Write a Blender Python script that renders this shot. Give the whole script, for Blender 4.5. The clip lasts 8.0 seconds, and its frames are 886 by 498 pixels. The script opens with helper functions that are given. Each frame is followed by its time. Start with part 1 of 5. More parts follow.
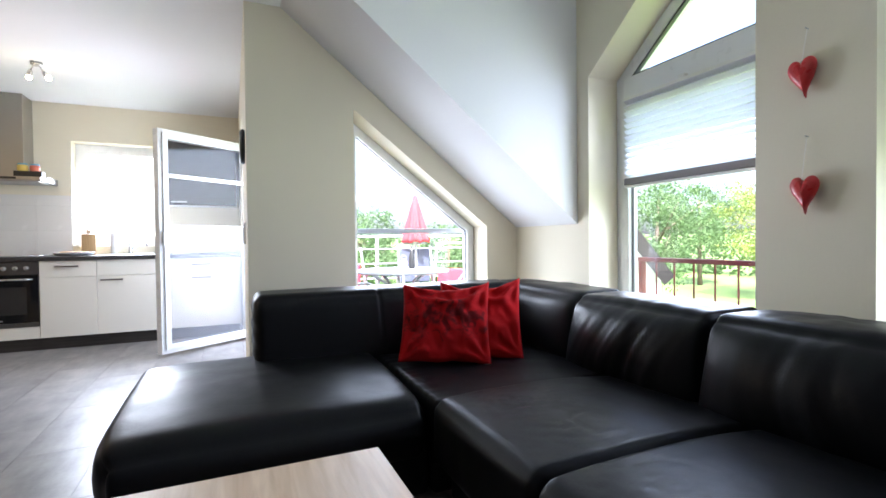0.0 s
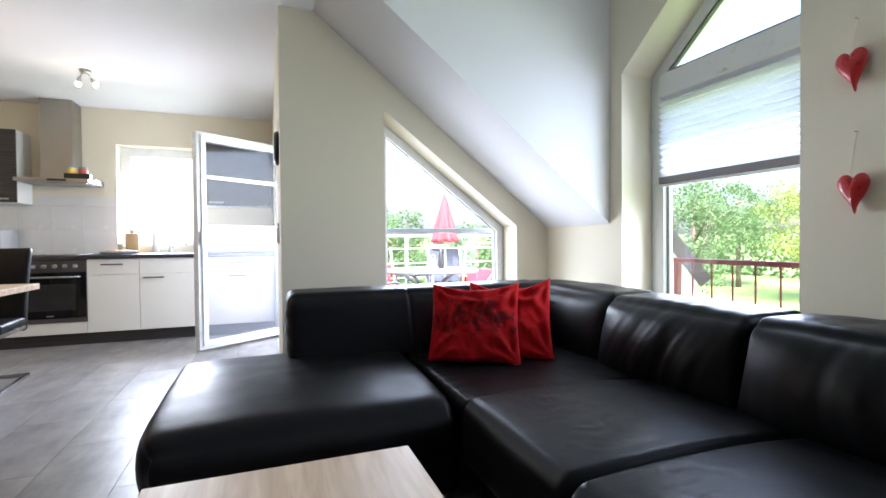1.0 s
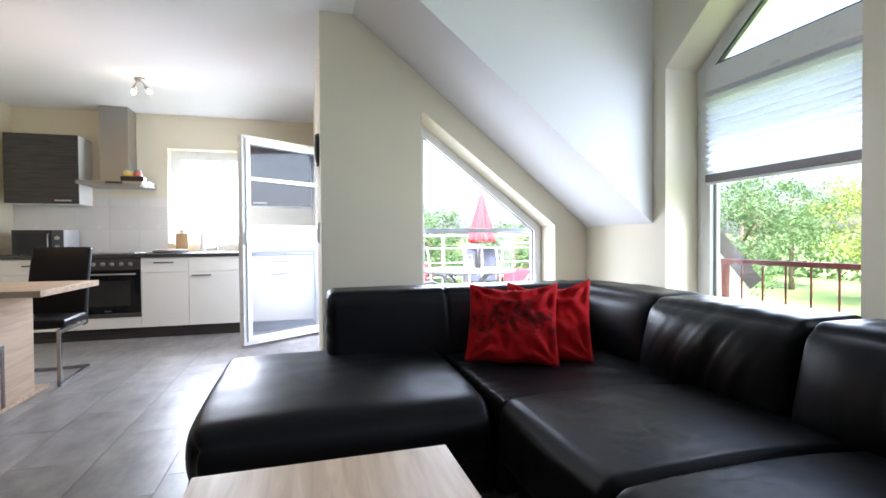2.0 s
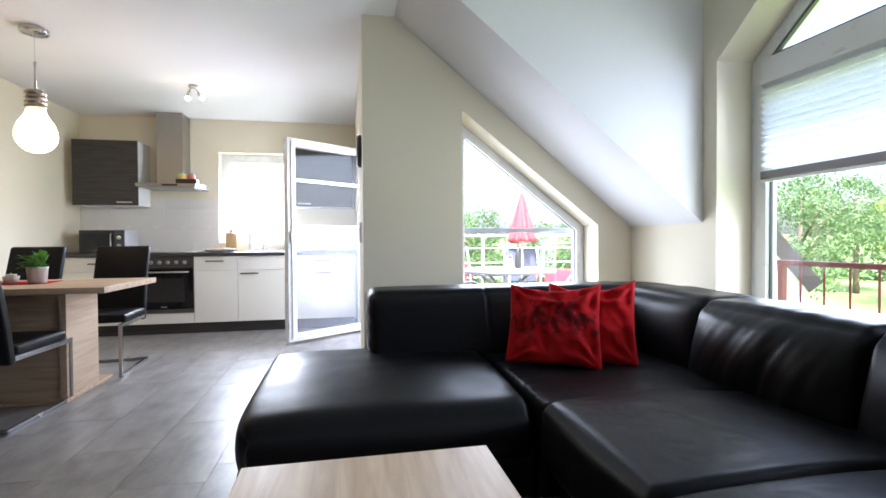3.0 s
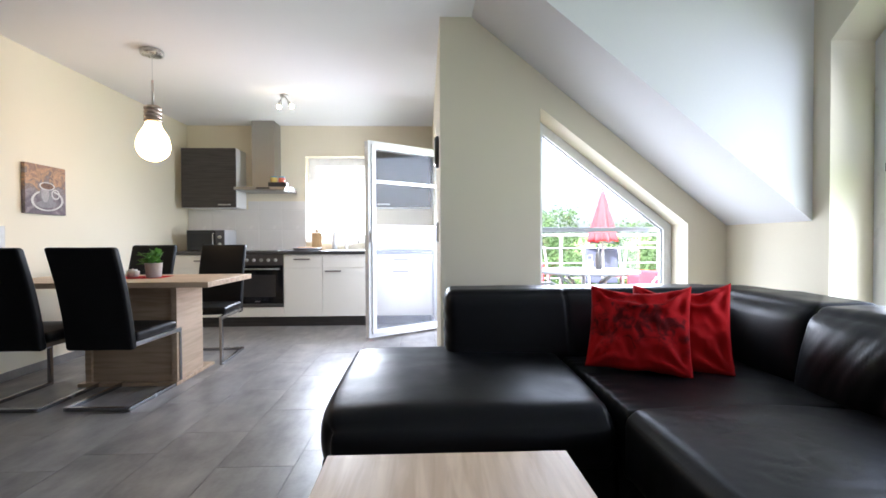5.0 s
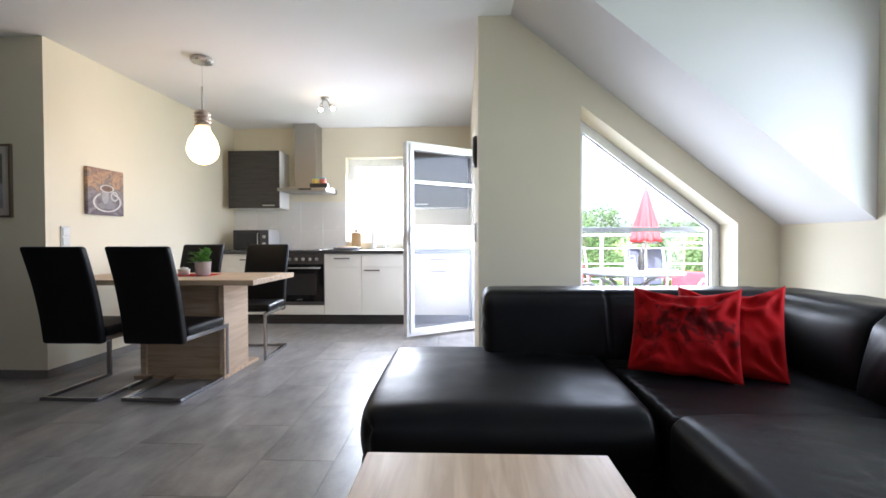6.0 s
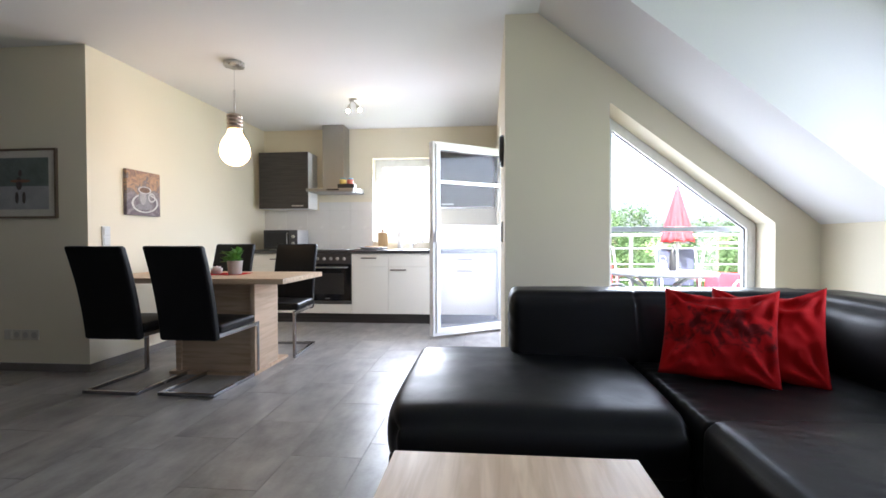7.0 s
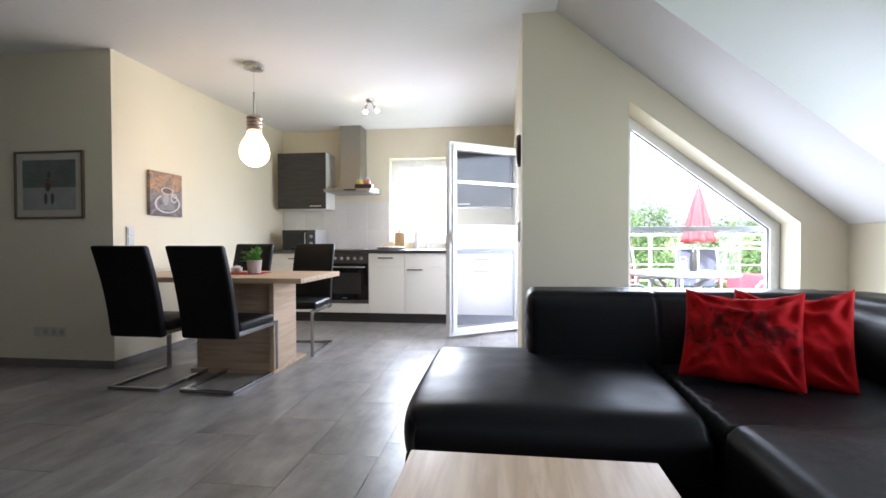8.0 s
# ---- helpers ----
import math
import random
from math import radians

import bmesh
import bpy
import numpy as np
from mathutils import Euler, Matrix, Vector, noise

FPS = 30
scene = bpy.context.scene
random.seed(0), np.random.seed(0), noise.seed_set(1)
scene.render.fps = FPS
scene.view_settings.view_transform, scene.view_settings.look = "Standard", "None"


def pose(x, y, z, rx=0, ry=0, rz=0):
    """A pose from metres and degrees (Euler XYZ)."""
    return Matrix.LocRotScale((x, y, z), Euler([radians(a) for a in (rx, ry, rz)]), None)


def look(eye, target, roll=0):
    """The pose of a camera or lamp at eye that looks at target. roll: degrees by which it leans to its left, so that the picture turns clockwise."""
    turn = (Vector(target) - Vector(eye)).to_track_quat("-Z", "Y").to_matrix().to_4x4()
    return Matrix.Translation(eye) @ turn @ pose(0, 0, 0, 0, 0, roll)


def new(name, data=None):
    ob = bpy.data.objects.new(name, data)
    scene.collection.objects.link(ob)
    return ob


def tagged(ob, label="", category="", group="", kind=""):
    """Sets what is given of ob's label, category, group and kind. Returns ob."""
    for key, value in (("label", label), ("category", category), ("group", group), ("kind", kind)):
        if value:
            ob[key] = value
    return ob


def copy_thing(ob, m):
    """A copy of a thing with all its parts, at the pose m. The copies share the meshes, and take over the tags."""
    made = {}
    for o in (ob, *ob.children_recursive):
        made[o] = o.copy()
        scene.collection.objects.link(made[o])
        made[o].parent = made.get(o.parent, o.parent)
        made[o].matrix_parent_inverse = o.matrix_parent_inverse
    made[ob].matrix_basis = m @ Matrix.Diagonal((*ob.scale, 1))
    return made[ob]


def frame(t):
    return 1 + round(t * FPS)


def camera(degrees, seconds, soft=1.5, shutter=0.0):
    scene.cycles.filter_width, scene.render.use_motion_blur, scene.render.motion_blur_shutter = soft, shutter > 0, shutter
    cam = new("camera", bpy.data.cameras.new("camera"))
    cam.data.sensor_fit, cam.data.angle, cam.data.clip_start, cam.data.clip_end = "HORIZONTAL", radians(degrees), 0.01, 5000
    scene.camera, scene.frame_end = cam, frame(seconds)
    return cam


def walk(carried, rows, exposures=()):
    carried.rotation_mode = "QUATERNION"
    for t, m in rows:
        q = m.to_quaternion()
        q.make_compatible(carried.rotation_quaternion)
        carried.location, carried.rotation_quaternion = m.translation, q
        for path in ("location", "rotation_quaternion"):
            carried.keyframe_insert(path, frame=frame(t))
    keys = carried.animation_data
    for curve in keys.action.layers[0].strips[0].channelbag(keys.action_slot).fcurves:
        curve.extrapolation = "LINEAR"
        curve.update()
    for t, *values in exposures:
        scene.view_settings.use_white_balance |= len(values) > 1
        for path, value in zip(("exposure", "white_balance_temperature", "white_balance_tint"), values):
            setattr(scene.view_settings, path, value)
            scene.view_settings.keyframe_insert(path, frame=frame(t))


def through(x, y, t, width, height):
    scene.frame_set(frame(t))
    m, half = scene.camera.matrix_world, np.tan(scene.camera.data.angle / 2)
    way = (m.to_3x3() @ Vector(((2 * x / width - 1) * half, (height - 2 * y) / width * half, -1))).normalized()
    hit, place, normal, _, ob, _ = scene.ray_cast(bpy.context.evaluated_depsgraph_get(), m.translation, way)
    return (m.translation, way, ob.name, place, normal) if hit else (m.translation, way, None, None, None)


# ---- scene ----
cam = camera(86.02, 8.0, soft=1.6)
# The camera pans on a stand: the eye turns round a pivot just behind the lens.
PIVOT, ARM = (-0.012, -0.063), 0.057
PAN = [
    (0.0, -23.86, -1.03, -0.66),
    (0.5, -22.50, -1.02, -0.60),
    (1.0, -20.37, -1.01, -0.54),
    (1.5, -18.28, -1.01, -0.50),
    (3.0, -11.24, -0.99, -0.39),
    (3.5, -9.12, -0.99, -0.37),
    (4.0, -6.84, -0.98, -0.36),
    (4.5, -4.55, -0.98, -0.33),
    (6.0, 2.31, -0.98, -0.19),
    (6.5, 4.08, -0.98, -0.17),
    (7.0, 5.42, -0.99, -0.16),
    (7.5, 6.51, -1.00, -0.15),
    (8.0, 7.39, -0.99, -0.12),
]


def eye_pose(yaw, pitch, roll):
    a = radians(yaw)
    x, y = PIVOT[0] - ARM * math.sin(a), PIVOT[1] + ARM * math.cos(a)
    return pose(x, y, 1.012, 90 + pitch, 0, yaw) @ pose(0, 0, 0, 0, 0, roll)


walk(cam, [(t, eye_pose(yaw, pitch, roll)) for t, yaw, pitch, roll in PAN], [(0.0, 3.09, 5840, 13.5), (4.0, 3.08, 5880, 13.5), (8.0, 3.06, 5950, 13.5)])

# ---- world and light ----
world = bpy.data.worlds.new("sky")
scene.world = world
world.use_nodes = True
wn = world.node_tree.nodes
sky = wn.new("ShaderNodeTexSky")
sky.sky_type, sky.sun_disc = "NISHITA", False
sky.sun_elevation, sky.sun_rotation = radians(52), radians(205)
sky.dust_density, sky.air_density, sky.ozone_density = 5.0, 0.8, 0.2
world.node_tree.links.new(sky.outputs["Color"], wn["Background"].inputs["Color"])
wn["Background"].inputs["Strength"].default_value = 0.15

sun = new("sun", bpy.data.lights.new("sun", "SUN"))
sun.data.energy, sun.data.angle, sun.data.color = 3.6, radians(0.5), (1.0, 0.95, 0.88)
sun.matrix_world = look((-4.2, -9.0, 12.5), (0, 0, 0))


def window_light(name, eye, target, w, h, power, spread=140, color=(0.88, 0.93, 1.0)):
    lamp = new(name, bpy.data.lights.new(name, "AREA"))
    lamp.data.shape, lamp.data.size, lamp.data.size_y = "RECTANGLE", w, h
    lamp.data.energy, lamp.data.color, lamp.data.spread = power, color, radians(spread)
    lamp.matrix_world = look(eye, target)
    return lamp


# daylight standing in the openings
window_light("daylight_window", (2.28, 1.85, 0.64), (0, 1.85, 0.64), 0.86, 0.96, 2.75, 165)
window_light("daylight_under_blind", (2.27, 1.84, 1.65), (0, 1.84, 1.4), 0.80, 0.5, 0.9)
window_light("daylight_window_far", (2.295, 0.37, 0.72), (0, 0.37, 0.72), 0.86, 1.10, 0.9, 160)
window_light("daylight_kitchen", (-1.11, 6.60, 1.50), (-1.11, 3.0, -0.8), 0.86, 0.9, 9.5)
window_light("daylight_door", (0.40, 4.94, 1.05), (-3, 4.94, -0.4), 0.86, 1.95, 4.0, 165)
window_light("daylight_gable", (1.35, 3.95, 1.15), (1.30, 0, 0.1), 1.3, 1.9, 9.5, 130)
window_light("daylight_gable_low", (1.30, 3.43, 0.62), (1.30, 0, 0.62), 0.96, 1.0, 0.6, 170)


# ---- materials ----
def mat(name, color, rough=0.5, metal=0.0, vary=0.08, scale=8.0, fine=60.0, bump=0.1, stretch=(1, 1, 1), coat=0.0, spec=0.5):
    """A surface with variation at two scales, and fine relief."""
    m = bpy.data.materials.new(name)
    m.use_nodes = True
    n, l = m.node_tree.nodes, m.node_tree.links
    b = n["Principled BSDF"]
    co = n.new("ShaderNodeTexCoord")
    mp = n.new("ShaderNodeMapping")
    mp.inputs["Scale"].default_value = stretch
    l.new(co.outputs["Object"], mp.inputs["Vector"])
    big, small = n.new("ShaderNodeTexNoise"), n.new("ShaderNodeTexNoise")
    for node, s in ((big, scale), (small, fine)):
        node.inputs["Scale"].default_value = s
        node.inputs["Detail"].default_value = 4
        l.new(mp.outputs["Vector"], node.inputs["Vector"])
    mix = n.new("ShaderNodeMath")
    mix.operation = "MULTIPLY_ADD"
    mix.inputs[1].default_value = 0.6
    l.new(big.outputs["Fac"], mix.inputs[0])
    half = n.new("ShaderNodeMath")
    half.operation = "MULTIPLY"
    half.inputs[1].default_value = 0.4
    l.new(small.outputs["Fac"], half.inputs[0])
    l.new(half.outputs[0], mix.inputs[2])
    ramp = n.new("ShaderNodeMapRange")
    ramp.inputs["From Min"].default_value, ramp.inputs["From Max"].default_value = 0.3, 0.7
    ramp.inputs["To Min"].default_value, ramp.inputs["To Max"].default_value = 1 - vary, 1 + vary
    l.new(mix.outputs[0], ramp.inputs["Value"])
    hsv = n.new("ShaderNodeHueSaturation")
    hsv.inputs["Color"].default_value = (*color, 1)
    l.new(ramp.outputs[0], hsv.inputs["Value"])
    l.new(hsv.outputs[0], b.inputs["Base Color"])
    rr = n.new("ShaderNodeMapRange")
    rr.inputs["From Min"].default_value, rr.inputs["From Max"].default_value = 0.3, 0.7
    rr.inputs["To Min"].default_value, rr.inputs["To Max"].default_value = max(rough - 0.06, 0.02), min(rough + 0.06, 1)
    l.new(big.outputs["Fac"], rr.inputs["Value"])
    l.new(rr.outputs[0], b.inputs["Roughness"])
    b.inputs["Metallic"].default_value = metal
    b.inputs["Coat Weight"].default_value = coat
    b.inputs["Specular IOR Level"].default_value = spec
    if bump:
        bn = n.new("ShaderNodeBump")
        bn.inputs["Strength"].default_value, bn.inputs["Distance"].default_value = bump, 0.01
        l.new(small.outputs["Fac"], bn.inputs["Height"])
        l.new(bn.outputs[0], b.inputs["Normal"])
    return m


def glow(name, color, strength):
    m = bpy.data.materials.new(name)
    m.use_nodes = True
    b = m.node_tree.nodes["Principled BSDF"]
    b.inputs["Base Color"].default_value = (0.9, 0.88, 0.82, 1)
    b.inputs["Emission Color"].default_value = (*color, 1)
    b.inputs["Emission Strength"].default_value = strength
    return m


def glass(name, tint=(1, 1, 1), gloss=0.035):
    """A thin clear pane: mostly clear, with a sharp reflection."""
    m = bpy.data.materials.new(name)
    m.use_nodes = True
    n, l = m.node_tree.nodes, m.node_tree.links
    n.remove(n["Principled BSDF"])
    clear, shine, mix = n.new("ShaderNodeBsdfTransparent"), n.new("ShaderNodeBsdfGlossy"), n.new("ShaderNodeMixShader")
    clear.inputs["Color"].default_value = (*tint, 1)
    shine.inputs["Roughness"].default_value = 0.01
    lw, pw, ma = n.new("ShaderNodeLayerWeight"), n.new("ShaderNodeMath"), n.new("ShaderNodeMath")
    lw.inputs["Blend"].default_value = 0.5
    pw.operation, ma.operation = "POWER", "MULTIPLY_ADD"
    pw.inputs[1].default_value = 4.0
    ma.inputs[1].default_value, ma.inputs[2].default_value = 0.7, gloss
    l.new(lw.outputs["Facing"], pw.inputs[0])
    l.new(pw.outputs[0], ma.inputs[0])
    l.new(ma.outputs[0], mix.inputs["Fac"])
    l.new(clear.outputs[0], mix.inputs[1])
    l.new(shine.outputs[0], mix.inputs[2])
    l.new(mix.outputs[0], n["Material Output"].inputs["Surface"])
    return m


def translucent(name, color, through=0.5, see=0.0):
    """Thin cloth or leaf: part of the light goes through it."""
    m = bpy.data.materials.new(name)
    m.use_nodes = True
    n, l = m.node_tree.nodes, m.node_tree.links
    b = n["Principled BSDF"]
    b.inputs["Base Color"].default_value = (*color, 1)
    b.inputs["Roughness"].default_value = 0.8
    tr, mix = n.new("ShaderNodeBsdfTranslucent"), n.new("ShaderNodeMixShader")
    tr.inputs["Color"].default_value = (*color, 1)
    noise_node = n.new("ShaderNodeTexNoise")
    noise_node.inputs["Scale"].default_value = 30
    hsv = n.new("ShaderNodeHueSaturation")
    hsv.inputs["Color"].default_value = (*color, 1)
    geo = n.new("ShaderNodeNewGeometry")
    ramp = n.new("ShaderNodeMapRange")
    ramp.inputs["To Min"].default_value, ramp.inputs["To Max"].default_value = 0.75, 1.25
    l.new(geo.outputs["Random Per Island"], ramp.inputs["Value"])
    l.new(ramp.outputs[0], hsv.inputs["Value"])
    l.new(hsv.outputs[0], b.inputs["Base Color"])
    l.new(hsv.outputs[0], tr.inputs["Color"])
    mix.inputs["Fac"].default_value = through
    l.new(b.outputs[0], mix.inputs[1])
    l.new(tr.outputs[0], mix.inputs[2])
    last = mix
    if see:
        clear, mix2 = n.new("ShaderNodeBsdfTransparent"), n.new("ShaderNodeMixShader")
        mix2.inputs["Fac"].default_value = see
        l.new(mix.outputs[0], mix2.inputs[1])
        l.new(clear.outputs[0], mix2.inputs[2])
        last = mix2
    l.new(last.outputs[0], n["Material Output"].inputs["Surface"])
    return m


def wood(name, color, dark, scale=3.0, stretch=(1, 12, 12), rough=0.45):
    """Long grain with darker streaks."""
    m = mat(name, color, rough, vary=0.05, scale=3, fine=90, bump=0.04, stretch=stretch)
    n, l = m.node_tree.nodes, m.node_tree.links
    wave = n.new("ShaderNodeTexNoise")
    wave.inputs["Scale"].default_value, wave.inputs["Detail"].default_value = scale, 8
    wave.inputs["Distortion"].default_value = 0.6
    mp = [k for k in n if k.type == "MAPPING"][0]
    l.new(mp.outputs[0], wave.inputs["Vector"])
    ramp = n.new("ShaderNodeValToRGB")
    ramp.color_ramp.elements[0].position, ramp.color_ramp.elements[1].position = 0.35, 0.62
    ramp.color_ramp.elements[0].color, ramp.color_ramp.elements[1].color = (*dark, 1), (*color, 1)
    l.new(wave.outputs["Fac"], ramp.inputs["Fac"])
    hsv = [k for k in n if k.type == "HUE_SAT"][0]
    l.new(ramp.outputs[0], hsv.inputs["Color"])
    return m


def slate(name, color):
    """Slate-look tiles: soft clouds, long streaks and a low relief, different on each tile."""
    m = bpy.data.materials.new(name)
    m.use_nodes = True
    n, l = m.node_tree.nodes, m.node_tree.links
    b = n["Principled BSDF"]
    geo, info = n.new("ShaderNodeNewGeometry"), n.new("ShaderNodeObjectInfo")
    shift = n.new("ShaderNodeVectorMath")
    shift.operation = "MULTIPLY_ADD"
    shift.inputs[1].default_value = (31, 17, 5)
    l.new(info.outputs["Random"], shift.inputs[0])
    l.new(geo.outputs["Position"], shift.inputs[2])

    def cloud(scale, detail, stretch, rough=0.55):
        mp, t = n.new("ShaderNodeMapping"), n.new("ShaderNodeTexNoise")
        mp.inputs["Scale"].default_value = stretch
        t.inputs["Scale"].default_value, t.inputs["Detail"].default_value, t.inputs["Roughness"].default_value = scale, detail, rough
        l.new(shift.outputs[0], mp.inputs["Vector"])
        l.new(mp.outputs[0], t.inputs["Vector"])
        return t.outputs["Fac"]

    def madd(a, k, c):
        x = n.new("ShaderNodeMath")
        x.operation = "MULTIPLY_ADD"
        x.inputs[1].default_value = k
        l.new(a, x.inputs[0])
        if isinstance(c, float):
            x.inputs[2].default_value = c
        else:
            l.new(c, x.inputs[2])
        return x.outputs[0]
    soft_cloud, streak, grain = cloud(4.5, 4, (1, 0.7, 1)), cloud(9, 5, (1.6, 0.5, 1)), cloud(60, 3, (1, 1, 1))
    v = madd(soft_cloud, 1.5, madd(streak, 0.75, madd(grain, 0.25, -0.28)))
    v = madd(info.outputs["Random"], 0.10, v)
    hsv = n.new("ShaderNodeHueSaturation")
    hsv.inputs["Color"].default_value = (*color, 1)
    l.new(v, hsv.inputs["Value"])
    l.new(hsv.outputs[0], b.inputs["Base Color"])
    l.new(madd(soft_cloud, 0.10, 0.32), b.inputs["Roughness"])
    bump = n.new("ShaderNodeBump")
    bump.inputs["Strength"].default_value, bump.inputs["Distance"].default_value = 0.10, 0.004
    l.new(madd(cloud(30, 5, (2.2, 0.45, 1), 0.65), 0.5, soft_cloud), bump.inputs["Height"])
    l.new(bump.outputs[0], b.inputs["Normal"])
    return m


def varied(m, amount):
    """Lets pieces that share the material differ a little."""
    n, l = m.node_tree.nodes, m.node_tree.links
    hsv = [k for k in n if k.type == "HUE_SAT"][0]
    src = hsv.inputs["Value"].links[0].from_socket
    info, ramp, mul = n.new("ShaderNodeObjectInfo"), n.new("ShaderNodeMapRange"), n.new("ShaderNodeMath")
    ramp.inputs["To Min"].default_value, ramp.inputs["To Max"].default_value = 1 - amount, 1 + amount
    mul.operation = "MULTIPLY"
    l.new(info.outputs["Random"], ramp.inputs["Value"])
    l.new(ramp.outputs[0], mul.inputs[0])
    l.new(src, mul.inputs[1])
    l.new(mul.outputs[0], hsv.inputs["Value"])
    return m


def creased(m):
    """Adds the long fine creases of soft leather."""
    n, l = m.node_tree.nodes, m.node_tree.links
    co = [k for k in n if k.type == "TEX_COORD"][0]
    b = n["Principled BSDF"]
    old = [k for k in n if k.type == "BUMP"][0]
    wave = n.new("ShaderNodeTexNoise")
    wave.inputs["Scale"].default_value, wave.inputs["Detail"].default_value, wave.inputs["Distortion"].default_value = 9, 3, 0.8
    fold = n.new("ShaderNodeMath")
    fold.operation = "SUBTRACT"
    fold.inputs[1].default_value = 0.5
    ridge = n.new("ShaderNodeMath")
    ridge.operation = "ABSOLUTE"
    low = n.new("ShaderNodeMath")
    low.operation = "POWER"
    low.inputs[1].default_value = 0.6
    bump = n.new("ShaderNodeBump")
    bump.inputs["Strength"].default_value, bump.inputs["Distance"].default_value = 0.05, 0.010
    l.new(co.outputs["Object"], wave.inputs["Vector"])
    l.new(wave.outputs["Fac"], fold.inputs[0])
    l.new(fold.outputs[0], ridge.inputs[0])
    l.new(ridge.outputs[0], low.inputs[0])
    l.new(low.outputs[0], bump.inputs["Height"])
    l.new(old.outputs[0], bump.inputs["Normal"])
    l.new(bump.outputs[0], b.inputs["Normal"])
    return m


WALL = mat("cream wall paint", (0.83, 0.765, 0.605), 0.85, vary=0.02, scale=1.5, fine=120, bump=0.05)
# made-up dark tone for the unseen walls, so less light bounces back
DIM_WALL = mat("darkened unseen wall", (0.26, 0.23, 0.20), 0.85, vary=0.03, scale=1.5, fine=120, bump=0.12)
CEIL = mat("white ceiling paint", (0.86, 0.86, 0.86), 0.9, vary=0.015, scale=1.5, fine=120, bump=0.08)
TILE = slate("grey slate floor tile", (0.275, 0.257, 0.240))
GROUT = mat("grey grout", (0.15, 0.14, 0.13), 0.8, vary=0.1)
SKIRT = mat("grey slate skirting", (0.20, 0.185, 0.17), 0.4, vary=0.2, scale=5)
LEATHER = creased(mat("black leather", (0.0048, 0.0053, 0.0066), 0.40, vary=0.15, scale=6, fine=160, bump=0.03, spec=0.18))
FAKE = mat("black imitation leather", (0.006, 0.006, 0.0065), 0.42, vary=0.1, scale=6, fine=160, bump=0.03, spec=0.18)
CHAIR_STEEL = mat("dull chrome", (0.36, 0.36, 0.37), 0.22, 1.0, vary=0.05, bump=0)
CHROME = mat("chrome", (0.75, 0.76, 0.78), 0.12, 1.0, vary=0.03, bump=0)
STEEL = mat("brushed steel", (0.55, 0.54, 0.52), 0.30, 1.0, vary=0.03, scale=4, fine=120, bump=0.02, stretch=(14, 14, 1))
OAK = wood("pale oak laminate", (0.62, 0.46, 0.31), (0.46, 0.32, 0.20), 2.2, (1.2, 14, 14))
OAK_END = wood("pale oak laminate, end panels", (0.62, 0.47, 0.33), (0.50, 0.36, 0.24), 2.2, (14, 1.2, 14))
STEEL_D = mat("dull brushed steel", (0.40, 0.385, 0.36), 0.33, 1.0, vary=0.03, scale=4, fine=60, bump=0.01)
OAK_Y = wood("pale beech laminate", (0.76, 0.57, 0.39), (0.60, 0.41, 0.25), 2.0, (14, 1.2, 14))
DARKWOOD = wood("dark ash laminate", (0.052, 0.045, 0.041), (0.024, 0.021, 0.019), 4.0, (0.8, 10, 16), 0.45)
CREAM = mat("cream gloss cabinet front", (0.83, 0.785, 0.69), 0.38, vary=0.006, bump=0.01)
WORKTOP = mat("dark worktop", (0.05, 0.045, 0.042), 0.35, vary=0.3, scale=30, fine=200)
PVC = mat("white window plastic", (0.86, 0.87, 0.88), 0.3, vary=0.015, bump=0.01)
SEAL = mat("grey rubber seal", (0.12, 0.12, 0.12), 0.6)
GLASS = glass("window glass")
WTILE = varied(mat("white glazed wall tile", (0.82, 0.80, 0.76), 0.22, vary=0.02, bump=0.02), 0.02)
BLACKGLASS = mat("black glass", (0.01, 0.01, 0.011), 0.06, vary=0.05, bump=0)
PLASTIC_W = mat("white plastic", (0.85, 0.85, 0.83), 0.35, vary=0.02, bump=0.01)
PLASTIC_K = mat("black plastic", (0.015, 0.015, 0.016), 0.4, vary=0.1)
REDCLOTH = mat("red cotton", (0.42, 0.006, 0.008), 0.9, vary=0.12, scale=9, fine=300, bump=0.2, spec=0.15)
REDPAINT = mat("glossy red wood", (0.50, 0.02, 0.022), 0.3, vary=0.12, scale=14, fine=80, bump=0.1)


# ---- builders ----
def part(name, bm, material, parent=None, label="", smooth=False, at=(0, 0, 0)):
    me = bpy.data.meshes.new(name)
    bm.normal_update()
    bm.to_mesh(me)
    bm.free()
    me.materials.append(material)
    if smooth:
        me.shade_smooth()
    ob = new(name, me)
    ob.location = at
    ob.parent = parent
    if label:
        ob["label"] = label
    return ob


def thing(name, label, category, at=(0, 0, 0), turn=0.0, group="", kind=""):
    ob = tagged(new(name), label, category, group, kind)
    ob.location, ob.rotation_euler = at, (0, 0, radians(turn))
    return ob


def box(lo, hi, bevel=0.0, seg=2, bm=None):
    """A block between two corners, its edges eased."""
    bm = bm or bmesh.new()
    made = bmesh.ops.create_cube(bm, size=1)["verts"]
    c, s = (Vector(lo) + Vector(hi)) / 2, Vector(hi) - Vector(lo)
    for v in made:
        v.co = Vector([c[i] + v.co[i] * s[i] for i in range(3)])
    if bevel:
        edges = {e for v in made for e in v.link_edges}
        bmesh.ops.bevel(bm, geom=list(edges), offset=bevel, segments=seg, affect="EDGES", profile=0.5)
    return bm


